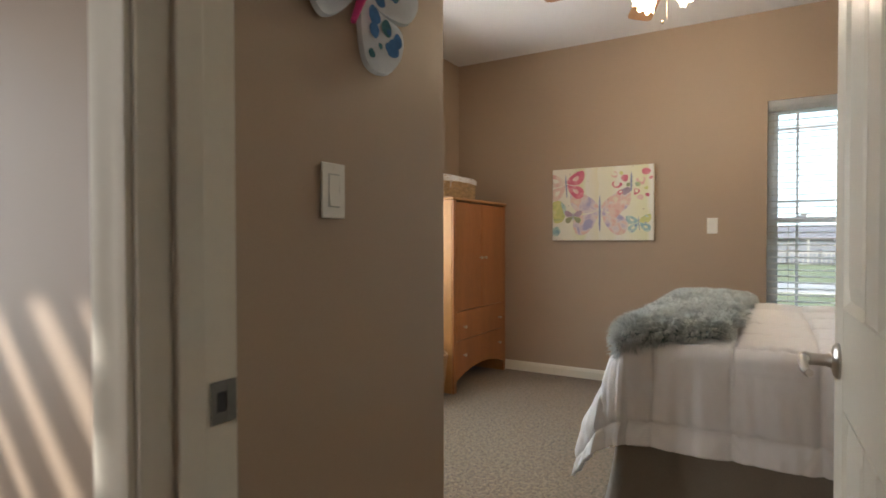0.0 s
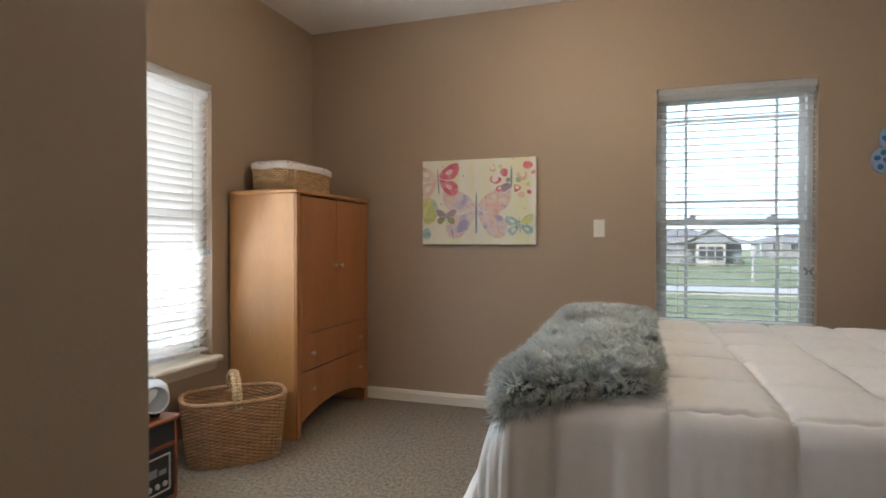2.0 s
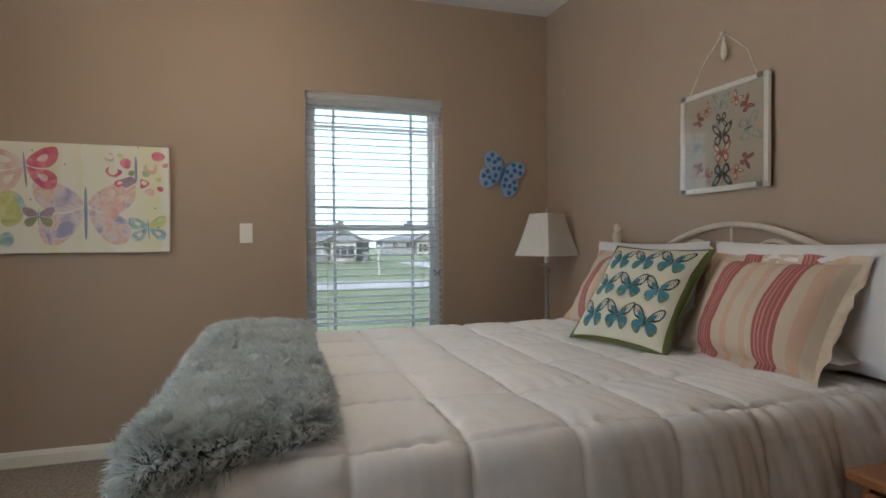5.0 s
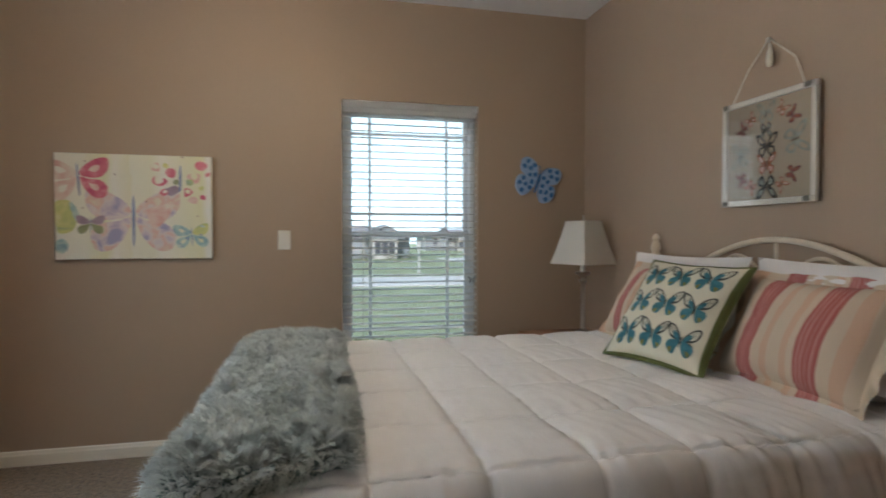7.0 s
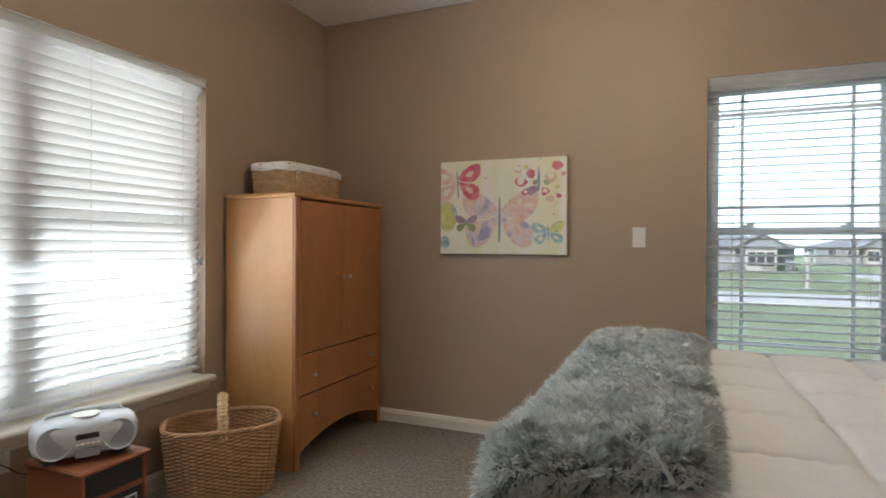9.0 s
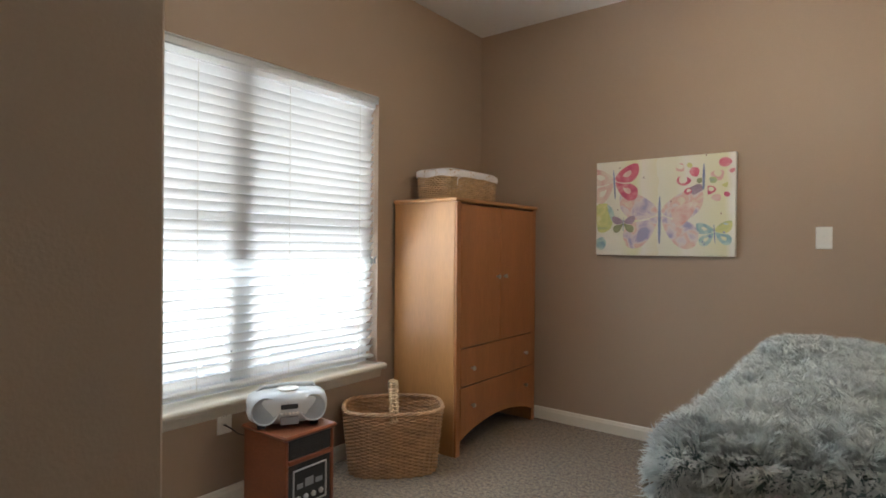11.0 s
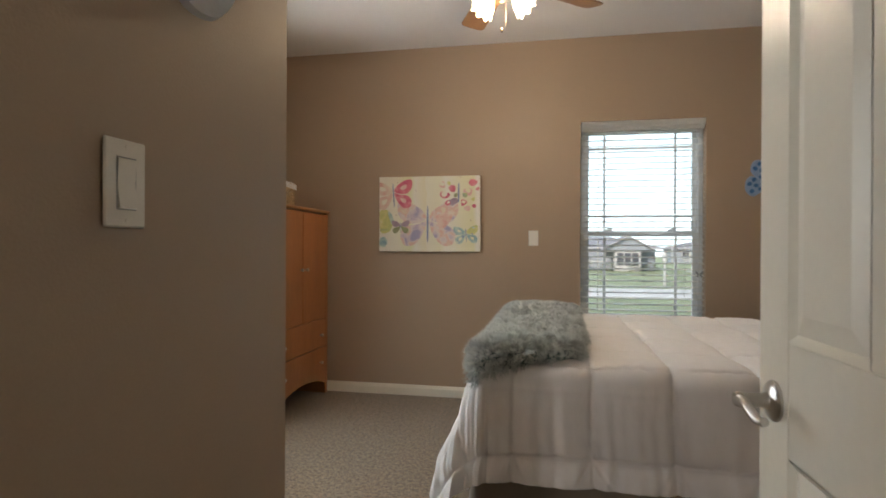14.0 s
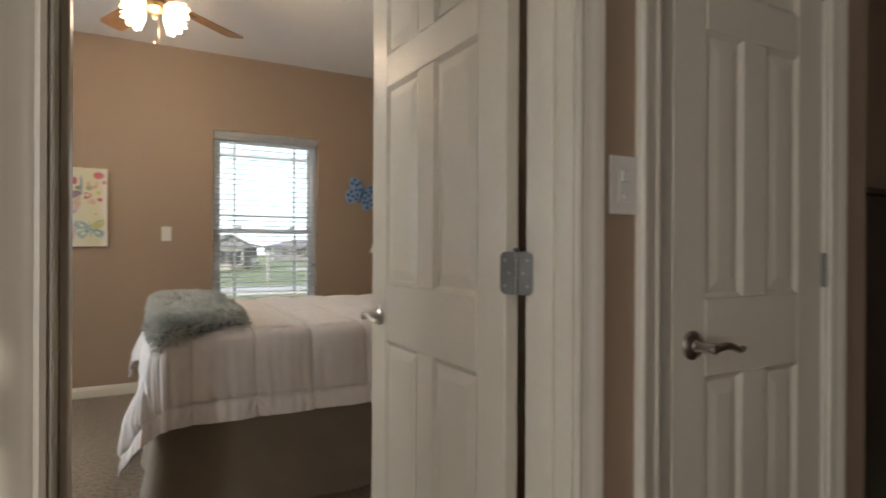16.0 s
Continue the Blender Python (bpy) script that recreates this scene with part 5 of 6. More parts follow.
tl = thing("table_lamp", pose(1.385, 4.03, 0.648) @ Matrix.Diagonal((1, 1, 0.965, 1)), "brushed nickel candlestick lamp with an ivory square shade", "lamp")
part("base", lathe([(0.075, 0), (0.078, 0.006), (0.070, 0.014), (0.045, 0.022), (0.022, 0.034), (0.014, 0.05)], 28), NICKEL, tl, "", True)
part("stem", lathe([(0.014, 0.045), (0.0125, 0.20), (0.0135, 0.335), (0.019, 0.342), (0.026, 0.352), (0.018, 0.362), (0.014, 0.374), (0.020, 0.382), (0.040, 0.396), (0.046, 0.405), (0.040, 0.410), (0.018, 0.414), (0.014, 0.47), (0.008, 0.475), (0.004, 0.76)], 20), NICKEL, tl, "", True)


def pyramid(z0, z1, a, b, t=0.0):
    """The four bowed sides of a square shade."""
    def fn(u, v):
        q = 4 * u
        k = int(q) % 4
        f = q - int(q)
        r = b + (a - b) * v - 0.003 * math.sin(math.pi * v)
        c = [(-1, -1), (1, -1), (1, 1), (-1, 1)]
        p, n = Vector(c[k]), Vector(c[(k + 1) % 4])
        xy = p.lerp(n, f)
        cut = 1 - 0.05 * max(0.0, abs(xy.x * xy.y) - 0.6)
        return (r - t) * xy.x * cut, (r - t) * xy.y * cut, z0 + (z1 - z0) * v
    return sheet(fn, 48, 8, True)


part("shade", join(pyramid(0.462, 0.738, 0.078, 0.146), pyramid(0.462, 0.738, 0.078, 0.146, 0.003)), SHADE, tl, "ivory fabric shade", True).rotation_euler = (0, 0, radians(20))
part("finial", lathe([(0.005, 0.745), (0.009, 0.752), (0.004, 0.760), (0.007, 0.768), (0.002, 0.778)], 12), NICKEL, tl, "", True)
part("harp", join(tube([(0, 0.012, 0.47), (0, 0.05, 0.55), (0, 0.05, 0.66), (0, 0, 0.745), (0, -0.05, 0.66), (0, -0.05, 0.55), (0, -0.012, 0.47)], 0.002, 6), tube([(-0.108, 0, 0.733), (0.108, 0, 0.733)], 0.0015, 5)), NICKEL, tl)

# ---- armoire ----
AX0, AX1, AY0, AY1, AZ = WEST + 0.02, -2.075, 3.385, 4.301, 1.436
arm = thing("armoire", pose(0, 0, 0), "honey maple armoire with two doors over two drawers", "armoire")
part("side_panel", box(AX0, AX1, AY0, AY0 + 0.022, 0.0, AZ, 0.002), MAPLE, arm)
part("side_panel", box(AX0, AX1, AY1 - 0.022, AY1, 0.0, AZ, 0.002), MAPLE, arm)
part("back_panel", box(AX0, AX0 + 0.008, AY0 + 0.023, AY1 - 0.023, 0.05, AZ), MAPLE, arm)
part("top", box(AX0, AX1 + 0.026, AY0 - 0.018, AY1 + 0.018, AZ, AZ + 0.022, 0.007), MAPLE, arm)
part("shelf", box(AX0 + 0.009, AX1 - 0.02, AY0 + 0.023, AY1 - 0.023, 0.585, 0.605), MAPLE, arm)
for y0, y1 in ((AY0, AY0 + 0.040), (AY1 - 0.040, AY1)):
    part("stile", box(AX1 + 0.0005, AX1 + 0.018, y0, y1, 0.0, AZ - 0.001, 0.003), MAPLE_SHADED, arm)
ym = (AY0 + AY1) / 2
f0, f1 = AX1 + 0.002, AX1 + 0.019
for y0, y1, ky in ((AY0 + 0.042, ym - 0.0015, ym - 0.040), (ym + 0.0015, AY1 - 0.042, ym + 0.040)):
    d = part("door", box(f0, f1, y0, y1, 0.607, AZ - 0.012, 0.003), MAPLE_SHADED, arm)
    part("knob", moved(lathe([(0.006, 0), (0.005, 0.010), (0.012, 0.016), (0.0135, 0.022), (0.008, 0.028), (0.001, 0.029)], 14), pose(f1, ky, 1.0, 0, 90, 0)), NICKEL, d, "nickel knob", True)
d = part("drawer", box(f0, f1, AY0 + 0.042, AY1 - 0.042, 0.385, 0.601, 0.003), MAPLE_SHADED, arm)
ks = [moved(lathe([(0.006, 0), (0.005, 0.010), (0.012, 0.016), (0.0135, 0.022), (0.008, 0.028), (0.001, 0.029)], 14), pose(f1, y, 0.482, 0, 90, 0)) for y in (AY0 + 0.15, AY1 - 0.15)]
for k in ks:
    part("knob", k, NICKEL, d, "nickel knob", True)
low = [(AY0 + 0.042, 0.379), (AY0 + 0.042, 0.085)] + [(AY0 + 0.042 + (AY1 - AY0 - 0.084) * i / 20, 0.085 + 0.075 * math.sin(math.pi * i / 20) ** 0.8) for i in range(1, 20)] + [(AY1 - 0.042, 0.085), (AY1 - 0.042, 0.379)]
d = part("drawer", prism(low, 0, f0, f1), MAPLE_SHADED, arm)
for y in (AY0 + 0.15, AY1 - 0.15):
    part("knob", moved(lathe([(0.006, 0), (0.005, 0.010), (0.012, 0.016), (0.0135, 0.022), (0.008, 0.028), (0.001, 0.029)], 14), pose(f1, y, 0.268, 0, 90, 0)), NICKEL, d, "nickel knob", True)
part("bottom_panel", box(AX0 + 0.009, AX1 - 0.02, AY0 + 0.023, AY1 - 0.023, 0.17, 0.19), MAPLE, arm)


# ---- wicker ----
def weave(ring, z0, z1, rows, stakes, r, sides=5):
    """Withies woven in and out of upright stakes; ring(a, z) gives the wall's place and outward normal."""
    out = []
    n = stakes * 2
    for k in range(rows):
        z = z0 + (z1 - z0) * (k + 0.5) / rows
        pts = []
        for i in range(n):
            a = i / n
            p, o = ring(a, (z - z0) / (z1 - z0))
            pts.append(p + o * (r * 0.85 * math.sin(math.pi * i + math.pi / 2 + math.pi * k)))
        out.append(tube(pts, r, sides, True))
    return join(*out)


def stakes(ring, n, r):
    return join(*[tube([ring((i + 0.25) / n, v)[0] for v in (0, 0.33, 0.66, 1.0)], r, 5) for i in range(n)])


def oval(rx0, ry0, rx1, ry1, h, power=2.0):
    def ring(a, v):
        t = 2 * math.pi * a
        c, s = math.cos(t), math.sin(t)
        k = (abs(c) ** power + abs(s) ** power) ** (-1 / power)
        rx, ry = rx0 + (rx1 - rx0) * v, ry0 + (ry1 - ry0) * v
        return Vector((rx * c * k, ry * s * k, h * v)), Vector((c / rx, s / ry, 0)).normalized()
    return ring


def basket():
    b = thing("basket", pose(-2.255, 3.085, 0, 0, 0, 44), "oval honey wicker basket with a bound hoop handle", "basket")
    ring = oval(0.226, 0.155, 0.260, 0.187, 0.318, 3.0)
    tagged(part("weave", weave(ring, 0.0, 0.318, 35, 26, 0.0068), WICKER, b, "", True), kind="stuff")
    tagged(part("upright_cane", stakes(ring, 60, 0.0042), WICKER, b, "", True), kind="stuff")
    rim = []
    for k in range(3):
        rim.append(tube([ring(i / 90, 1.0)[0] + ring(i / 90, 1.0)[1] * 0.007 * math.cos(i * 0.9 + 2.09 * k) + Vector((0, 0, 0.012 + 0.007 * math.sin(i * 0.9 + 2.09 * k))) for i in range(90)], 0.0075, 6, True))
    part("rim", join(*rim), WICKER, b, "plaited rim", True)
    part("bottom", moved(lathe([(0.001, 0.006), (0.9, 0.006), (0.98, 0.012), (0.001, 0.012)], 32), Matrix.Diagonal((0.225, 0.155, 1, 1))), WICKER, b)
    hoop = [(0.0, 0.186 * math.cos(math.pi * i / 24), 0.295 + 0.150 * math.sin(math.pi * i / 24) ** 0.8) for i in range(25)]
    h = part("handle", join(*[tube([(p[0] + dx, p[1], p[2]) for p in hoop], 0.0105, 7) for dx in (-0.012, 0.012)]), WICKER_PALE, b, "", True)
    wrap = []
    for i in range(140):
        s = i / 139 * 24
        k = min(23, int(s))
        p = Vector(hoop[k]).lerp(Vector(hoop[k + 1]), s - k)
        t = (Vector(hoop[k + 1]) - Vector(hoop[k])).normalized()
        q = t.cross(Vector((1, 0, 0)))
        w = i * 1.15
        wrap.append(p + Vector((1, 0, 0)) * 0.0255 * math.cos(w) + q * 0.0145 * math.sin(w))
    part("binding", tube(wrap, 0.0045, 5), WICKER_PALE, h, "pale bound cane", True)


basket()


def bin_box():
    b = thing("storage_basket", pose(-2.345, 3.785, AZ + 0.022), "pale wicker bin with a white cloth liner on the armoire", "basket")
    ring = oval(0.138, 0.258, 0.146, 0.268, 0.185, 7.0)
    tagged(part("weave", weave(ring, 0.0, 0.185, 16, 34, 0.0058), WICKER_PALE, b, "", True), kind="stuff")
    tagged(part("upright_cane", stakes(ring, 68, 0.0034), WICKER_PALE, b, "", True), kind="stuff")
    part("bottom", box(-0.130, 0.130, -0.250, 0.250, 0.002, 0.008), WICKER_PALE, b)
    def liner(a, v):
        p, o = ring(a, 1.0)
        if v < 0.5:
            q = (0.5 - v) * 2
            return Vector((p.x, p.y, 0)) + o * (0.010 + 0.004 * math.sin(a * 70)) + Vector((0, 0, 0.193 - 0.048 * q + 0.004 * math.sin(a * 41)))
        q = (v - 0.5) * 2
        return Vector((p.x, p.y, 0)) - o * 0.012 + Vector((0, 0, 0.195 - 0.10 * q))
    part("liner", sheet(liner, 120, 9, True), LINEN, b, "white cotton liner", "all")
    part("bow", join(tube([(0.156, -0.218, 0.128), (0.165, -0.228, 0.15), (0.155, -0.213, 0.155), (0.156, -0.218, 0.128), (0.16, -0.203, 0.148), (0.162, -0.193, 0.14), (0.156, -0.218, 0.128)], 0.003, 5), tube([(0.156, -0.218, 0.128), (0.158, -0.223, 0.09)], 0.003, 5)), LINEN, b)


bin_box()

# ---- heater and radio ----
ht = thing("space_heater", pose(-2.435, 2.305, 0), "cherry wood cabinet space heater with a black front grille", "heater")
part("cabinet", join(box(0, 0.298, 0, 0.016, 0.02, 0.372, 0.003), box(0, 0.298, 0.244, 0.26, 0.02, 0.372, 0.003), box(0, 0.012, 0.016, 0.244, 0.02, 0.372), box(0.012, 0.298, 0.016, 0.244, 0.02, 0.04, 0.002)), CHERRY, ht)
part("top", box(-0.004, 0.312, -0.012, 0.272, 0.372, 0.390, 0.006), CHERRY, ht)
part("control_panel", box(0.285, 0.297, 0.018, 0.242, 0.285, 0.368, 0.002), BLACK, ht, "black glossy control panel")
part("cross_rail", box(0.284, 0.301, 0.017, 0.243, 0.262, 0.282, 0.003), CHERRY, ht)
g = part("grille", box(0.280, 0.292, 0.018, 0.242, 0.042, 0.260), BLACK, ht, "black grille panel")
part("grille_rim", join(box(0.292, 0.297, 0.040, 0.046, 0.075, 0.235), box(0.292, 0.297, 0.214, 0.220, 0.075, 0.235), box(0.292, 0.297, 0.046, 0.214, 0.229, 0.235), box(0.292, 0.297, 0.046, 0.214, 0.075, 0.081)), SILVER, g, "thin silver outline")
for i in range(4):
    part("knob", moved(lathe([(0.0125, 0), (0.0120, 0.005), (0.009, 0.007), (0.001, 0.0075)], 18), pose(0.292, 0.068 + 0.041 * i, 0.108, 0, 90, 0)), SILVER, g, "round silver button", True)
for y0, y1, z0, z1 in ((0.062, 0.094, 0.150, 0.172), (0.104, 0.150, 0.150, 0.186), (0.160, 0.200, 0.150, 0.172)):
    part("label_plate", box(0.292, 0.294, y0, y1, z0, z1, 0.0008), GREY_MESH, g, "grey printed plate")
for i in range(6):
    part("vent_slat", box(0.297, 0.2995, 0.030, 0.230, 0.297 + 0.011 * i, 0.302 + 0.011 * i, 0.0008), BLACK, ht)
for x in (0.02, 0.26):
    for y in (0.02, 0.21):
        part("foot", lathe([(0.014, 0), (0.016, 0.008), (0.013, 0.02)], 12), BLACK, ht).matrix_basis = pose(x + 0.01, y + 0.015, 0)

rd = thing("radio", pose(-2.290, 2.425, 0.390, 0, 0, -30) @ Matrix.Diagonal((0.86, 0.86, 0.88, 1)), "rounded silver portable stereo with two speakers and a handle", "radio")


def radio_shell(a, b):
    t = 2 * math.pi * a
    y = (b - 0.5) * 0.40
    e = (1 - abs(2 * b - 1) ** 3.2) ** 0.4 if 0 < b < 1 else 0.0
    rx, rz = 0.105 * (0.35 + 0.65 * e), 0.085 * (0.30 + 0.70 * e)
    c, s = math.cos(t), math.sin(t)
    k = (abs(c) ** 3 + abs(s) ** 3) ** (-1 / 3)
    return rx * c * k, y, 0.098 + rz * s * k


part("shell", sheet(radio_shell, 40, 34, True), SILVER, rd, "", "all")
for s in (-1, 1):
    sp = part("speaker", moved(lathe([(0.062, 0), (0.064, 0.006), (0.058, 0.010), (0.052, 0.007), (0.03, 0.011), (0.001, 0.012)], 28), pose(0.090, s * 0.118, 0.095, 0, 82, 0)), GREY_MESH, rd, "grey mesh speaker", True)
    part("ring", moved(lathe([(0.0655, 0.0), (0.068, 0.008), (0.064, 0.013), (0.060, 0.009)], 28, False), pose(0.090, s * 0.118, 0.095, 0, 82, 0)), SILVER, sp, "silver ring", True)
part("display", box(0.098, 0.110, -0.042, 0.042, 0.098, 0.122, 0.003), BLACK, rd, "dark display")
for i in range(5):
    part("button", box(0.098, 0.112, -0.045 + 0.019 * i, -0.031 + 0.019 * i, 0.072, 0.082, 0.002), WHITE_PLASTIC, rd)
part("tape_door", box(0.094, 0.108, -0.046, 0.046, 0.022, 0.062, 0.004), GREY_MESH, rd, "smoked tape door")
part("handle", tube([(-0.01, -0.16, 0.15), (-0.01, -0.13, 0.188), (-0.01, 0, 0.196), (-0.01, 0.13, 0.188), (-0.01, 0.16, 0.15)], 0.010, 10), SILVER, rd, "", True)
part("lid", moved(lathe([(0.055, 0), (0.056, 0.006), (0.045, 0.011), (0.001, 0.013)], 28), pose(0.02, 0, 0.178)), WHITE_PLASTIC, rd, "round disc lid", True)
for y in (-0.13, 0.13):
    part("foot", box(-0.05, 0.06, y - 0.02, y + 0.02, 0.0, 0.02, 0.003), BLACK, rd)
cable = thing("power_cord", pose(0, 0, 0), "thin dark power cord from the socket to the radio", "cord")
part("cord", tube([(WEST + 0.012, 2.27, 0.37), (WEST + 0.05, 2.28, 0.36), (WEST + 0.06, 2.31, 0.33), (WEST + 0.05, 2.35, 0.31), (WEST + 0.04, 2.38, 0.35), (WEST + 0.05, 2.39, 0.42), (WEST + 0.15, 2.38, 0.44)], 0.003, 6), BLACK, cable, "", True)


# ---- pictures ----
def painting():
    ob = thing("canvas_painting", pose(-1.229, NORTH, 1.430), "wrapped canvas of pink, lilac and green watercolour butterflies", "painting")
    W, H, D = 0.806, 0.588, 0.034
    part("canvas", box(-W / 2, W / 2, -D, -0.002, -H / 2, H / 2, 0.003), CANVAS, ob)

    def on(x, y, lift):
        x, y = max(-W / 2 + 0.003, min(W / 2 - 0.003, x)), max(-H / 2 + 0.003, min(H / 2 - 0.003, y))
        return Vector((x, -D - 0.0004 - lift, y))

    def motif(name, size, cx, cy, turn, mats, label, lift):
        at = print_on(size, cx, cy, turn, on)
        first = None
        for k, (o, s) in enumerate(((FORE_P, -1), (FORE_P, 1), (HIND_P, -1), (HIND_P, 1))):
            m = mats[k]
            if m is None:
                continue
            w = part("wing", blot(mirrored(o, s), at(lift + 0.0002 * k), 6), m, ob, label)
            if m in (ROSE, BLUSH, AQUA):
                part("spot", blot(mirrored(shrunk(o, 0.35), s), at(lift + 0.0012), 4), BLUSH if m is ROSE else CANVAS, w)
        part("body", blot([(x * 0.7, y * 1.5) for x, y in BODY], at(lift + 0.0014), 4), SLATE_BLUE, ob)

    motif("a", 0.51, -0.008, -0.055, 0, (LILAC, LILAC, LILAC, LILAC), "lilac and blush wing", 0.0004)
    part("wash", blot([(0.06, -0.02), (0.13, 0.01), (0.20, 0.02), (0.17, -0.06), (0.11, -0.12), (0.08, -0.1)], lambda x, y: on(x, y, 0.0021)), BLUSH, ob, "peach wash")
    motif("b", 0.33, -0.285, 0.165, 4, (BLUSH, ROSE, BLUSH, ROSE), "rose wing", 0.0022)
    def dab(name, x, y, r, m, lift, label=""):
        return part(name, blot([(x + r * math.cos(t) * rng.uniform(0.6, 1.25), y + r * math.sin(t) * rng.uniform(0.5, 1.1)) for t in (0, 1.05, 2.1, 3.14, 4.2, 5.24)], lambda a, b: on(a, b, lift), 4), m, ob, label)

    rng = random.Random(3)
    for k, (x, y, r, m, ring) in enumerate(((0.104, 0.226, 0.034, BLUSH, 1), (0.190, 0.196, 0.029, ROSE, 0), (0.126, 0.148, 0.038, ROSE, 1), (0.195, 0.096, 0.038, MAUVE, 0), (0.312, 0.176, 0.038, BLUSH, 1), (0.346, 0.240, 0.032, ROSE, 0), (0.384, 0.190, 0.018, ROSE, 0), (0.275, 0.087, 0.028, ROSE, 1), (0.306, 0.042, 0.028, BLUSH, 0), (0.355, 0.058, 0.017, ROSE, 0), (0.214, 0.142, 0.020, SAGE, 0), (0.155, 0.084, 0.022, ROSE, 1), (0.282, 0.140, 0.022, MOSS, 0), (0.160, 0.235, 0.018, MOSS, 0), (0.350, 0.110, 0.018, MOSS, 0))):
        w = dab("petal", x, y, r, m, 0.0030 + 0.0001 * k, "rose petal wash" if m is ROSE else "")
        if ring:
            dab("petal_centre", x, y + 0.15 * r, 0.6 * r, CANVAS, 0.0048)
    part("body", blot([(0.231, 0.10), (0.237, 0.09), (0.243, 0.12), (0.243, 0.20), (0.237, 0.24), (0.231, 0.19)], lambda a, b: on(a, b, 0.0050)), SLATE_BLUE, ob)
    motif("d", 0.20, 0.295, -0.155, 4, (AQUA, MOSS, AQUA, AQUA), "aqua wing", 0.0022)
    motif("e", 0.15, -0.225, -0.095, 0, (MAUVE, MAUVE, SAGE, SAGE), "green and mauve wing", 0.0040)
    for pts, m in (([(-0.40, 0.02), (-0.33, 0.03), (-0.29, -0.04), (-0.31, -0.13), (-0.38, -0.15), (-0.40, -0.08)], MOSS), ([(-0.40, -0.20), (-0.36, -0.18), (-0.335, -0.22), (-0.36, -0.26), (-0.40, -0.25)], AQUA), ([(-0.33, 0.02), (-0.30, 0.0), (-0.28, -0.06), (-0.30, -0.08)], AQUA)):
        part("wash", blot(pts, lambda x, y, m=m: on(x, y, 0.0024 if m is MOSS else 0.0030)), m, ob)
    for i in range(9):
        dab("dab", rng.uniform(0.20, 0.38), rng.uniform(-0.25, -0.10), rng.uniform(0.004, 0.012), (SLATE_BLUE, AQUA)[i % 2], 0.0058 + 0.0002 * i)
    for x, y in ((-0.10, 0.18), (-0.25, 0.25), (-0.26, -0.01), (0.25, 0.285), (0.33, -0.05), (0.06, 0.03)):
        part("fleck", blot([(x + 0.004 * math.cos(t), y + 0.004 * math.sin(t)) for t in (0, 1.05, 2.1, 3.14, 4.2, 5.24)], lambda a, b: on(a, b, 0.0080), 2), PLUM, ob)


painting()


def fabric_butterfly(m, size, label, splay):
    """A padded fabric butterfly, flat against local y = 0 and facing -y."""
    ob = thing("fabric_butterfly", m, label, "wall decoration", "fabric butterflies")
    rng = random.Random(9)
    for o, s in ((FORE_F, -1), (FORE_F, 1), (HIND_F, -1), (HIND_F, 1)):
        def at(x, y, lift=0.0):
            return Vector((size * x, -0.006 - 0.10 * size * abs(x) * splay - lift, size * y))
        ol = spline(mirrored(o, s), 6)
        c = sum(ol, Vector((0, 0))) / len(ol)
        v = [tuple(at(q.x, q.y)) for q in ol] + [tuple(at(*(c + (q - c) * 0.94)) + Vector((0, -0.010, 0))) for q in ol] + [tuple(at(c.x, c.y) + Vector((0, -0.015, 0)))]
        n = len(ol)
        f = [(i, (i + 1) % n, n + (i + 1) % n, n + i) for i in range(n)] + [(n + i, n + (i + 1) % n, 2 * n) for i in range(n)] + [tuple(reversed(range(n)))]
        w = part("wing", (v, f), WHITE_FELT if splay > 0.5 else SKY_FELT, ob, "dotted fabric wing", True)
        for k in range(9 if splay > 0.5 else 6):
            a, q = (rng.uniform(0, 6.28), rng.uniform(0.0, 0.78)) if splay > 0.5 else (1.256 * k + 0.4, 0.62 if k else 0.0)
            i = int(a / 6.28 * n) % n
            p = c + (ol[i] - c) * q
            r = rng.choice((0.022, 0.03, 0.05, 0.06)) if splay > 0.5 else 0.052
            pts = [(p.x + r * rng.uniform(0.8, 1.2) * math.cos(t), p.y + r * rng.uniform(0.8, 1.2) * math.sin(t)) for t in (0, 1.05, 2.1, 3.14, 4.2, 5.24)]
            part("dot", blot(pts, lambda x, y, q=q: at(x, y, 0.0122 + 0.005 * (1 - q)), 3), DOT_BLUE if k % 3 or splay < 0.5 else TEAL, w, "blue flower dot")
    part("body", tube([(0, -0.02, size * 0.20), (0, -0.026, size * 0.05), (0, -0.022, -size * 0.24)], lambda s: size * (0.018 + 0.02 * math.sin(math.pi * min(1, s + 0.05))), 10), MAGENTA if splay > 0.5 else DOT_BLUE, ob, "felt body", True)
    part("antennae", join(*[tube([(0, -0.02, size * 0.2), (s * size * 0.06, -0.024, size * 0.32), (s * size * 0.10, -0.024, size * 0.36)], 0.002, 5) for s in (-1, 1)]), MAGENTA if splay > 0.5 else DOT_BLUE, ob)
    return ob


fabric_butterfly(pose(1.205, NORTH - 0.001, 1.625, 0, 20, 0), 0.30, "pale blue dotted fabric butterfly pinned to the tan wall", 0.2)
fabric_butterfly(pose(NOOK_L + 0.001, 0.785, 1.685, 0, 0, 90) @ pose(0, 0, 0, 0, 24, 0), 0.35, "white and blue flowered fabric butterfly with magenta body", 0.8)


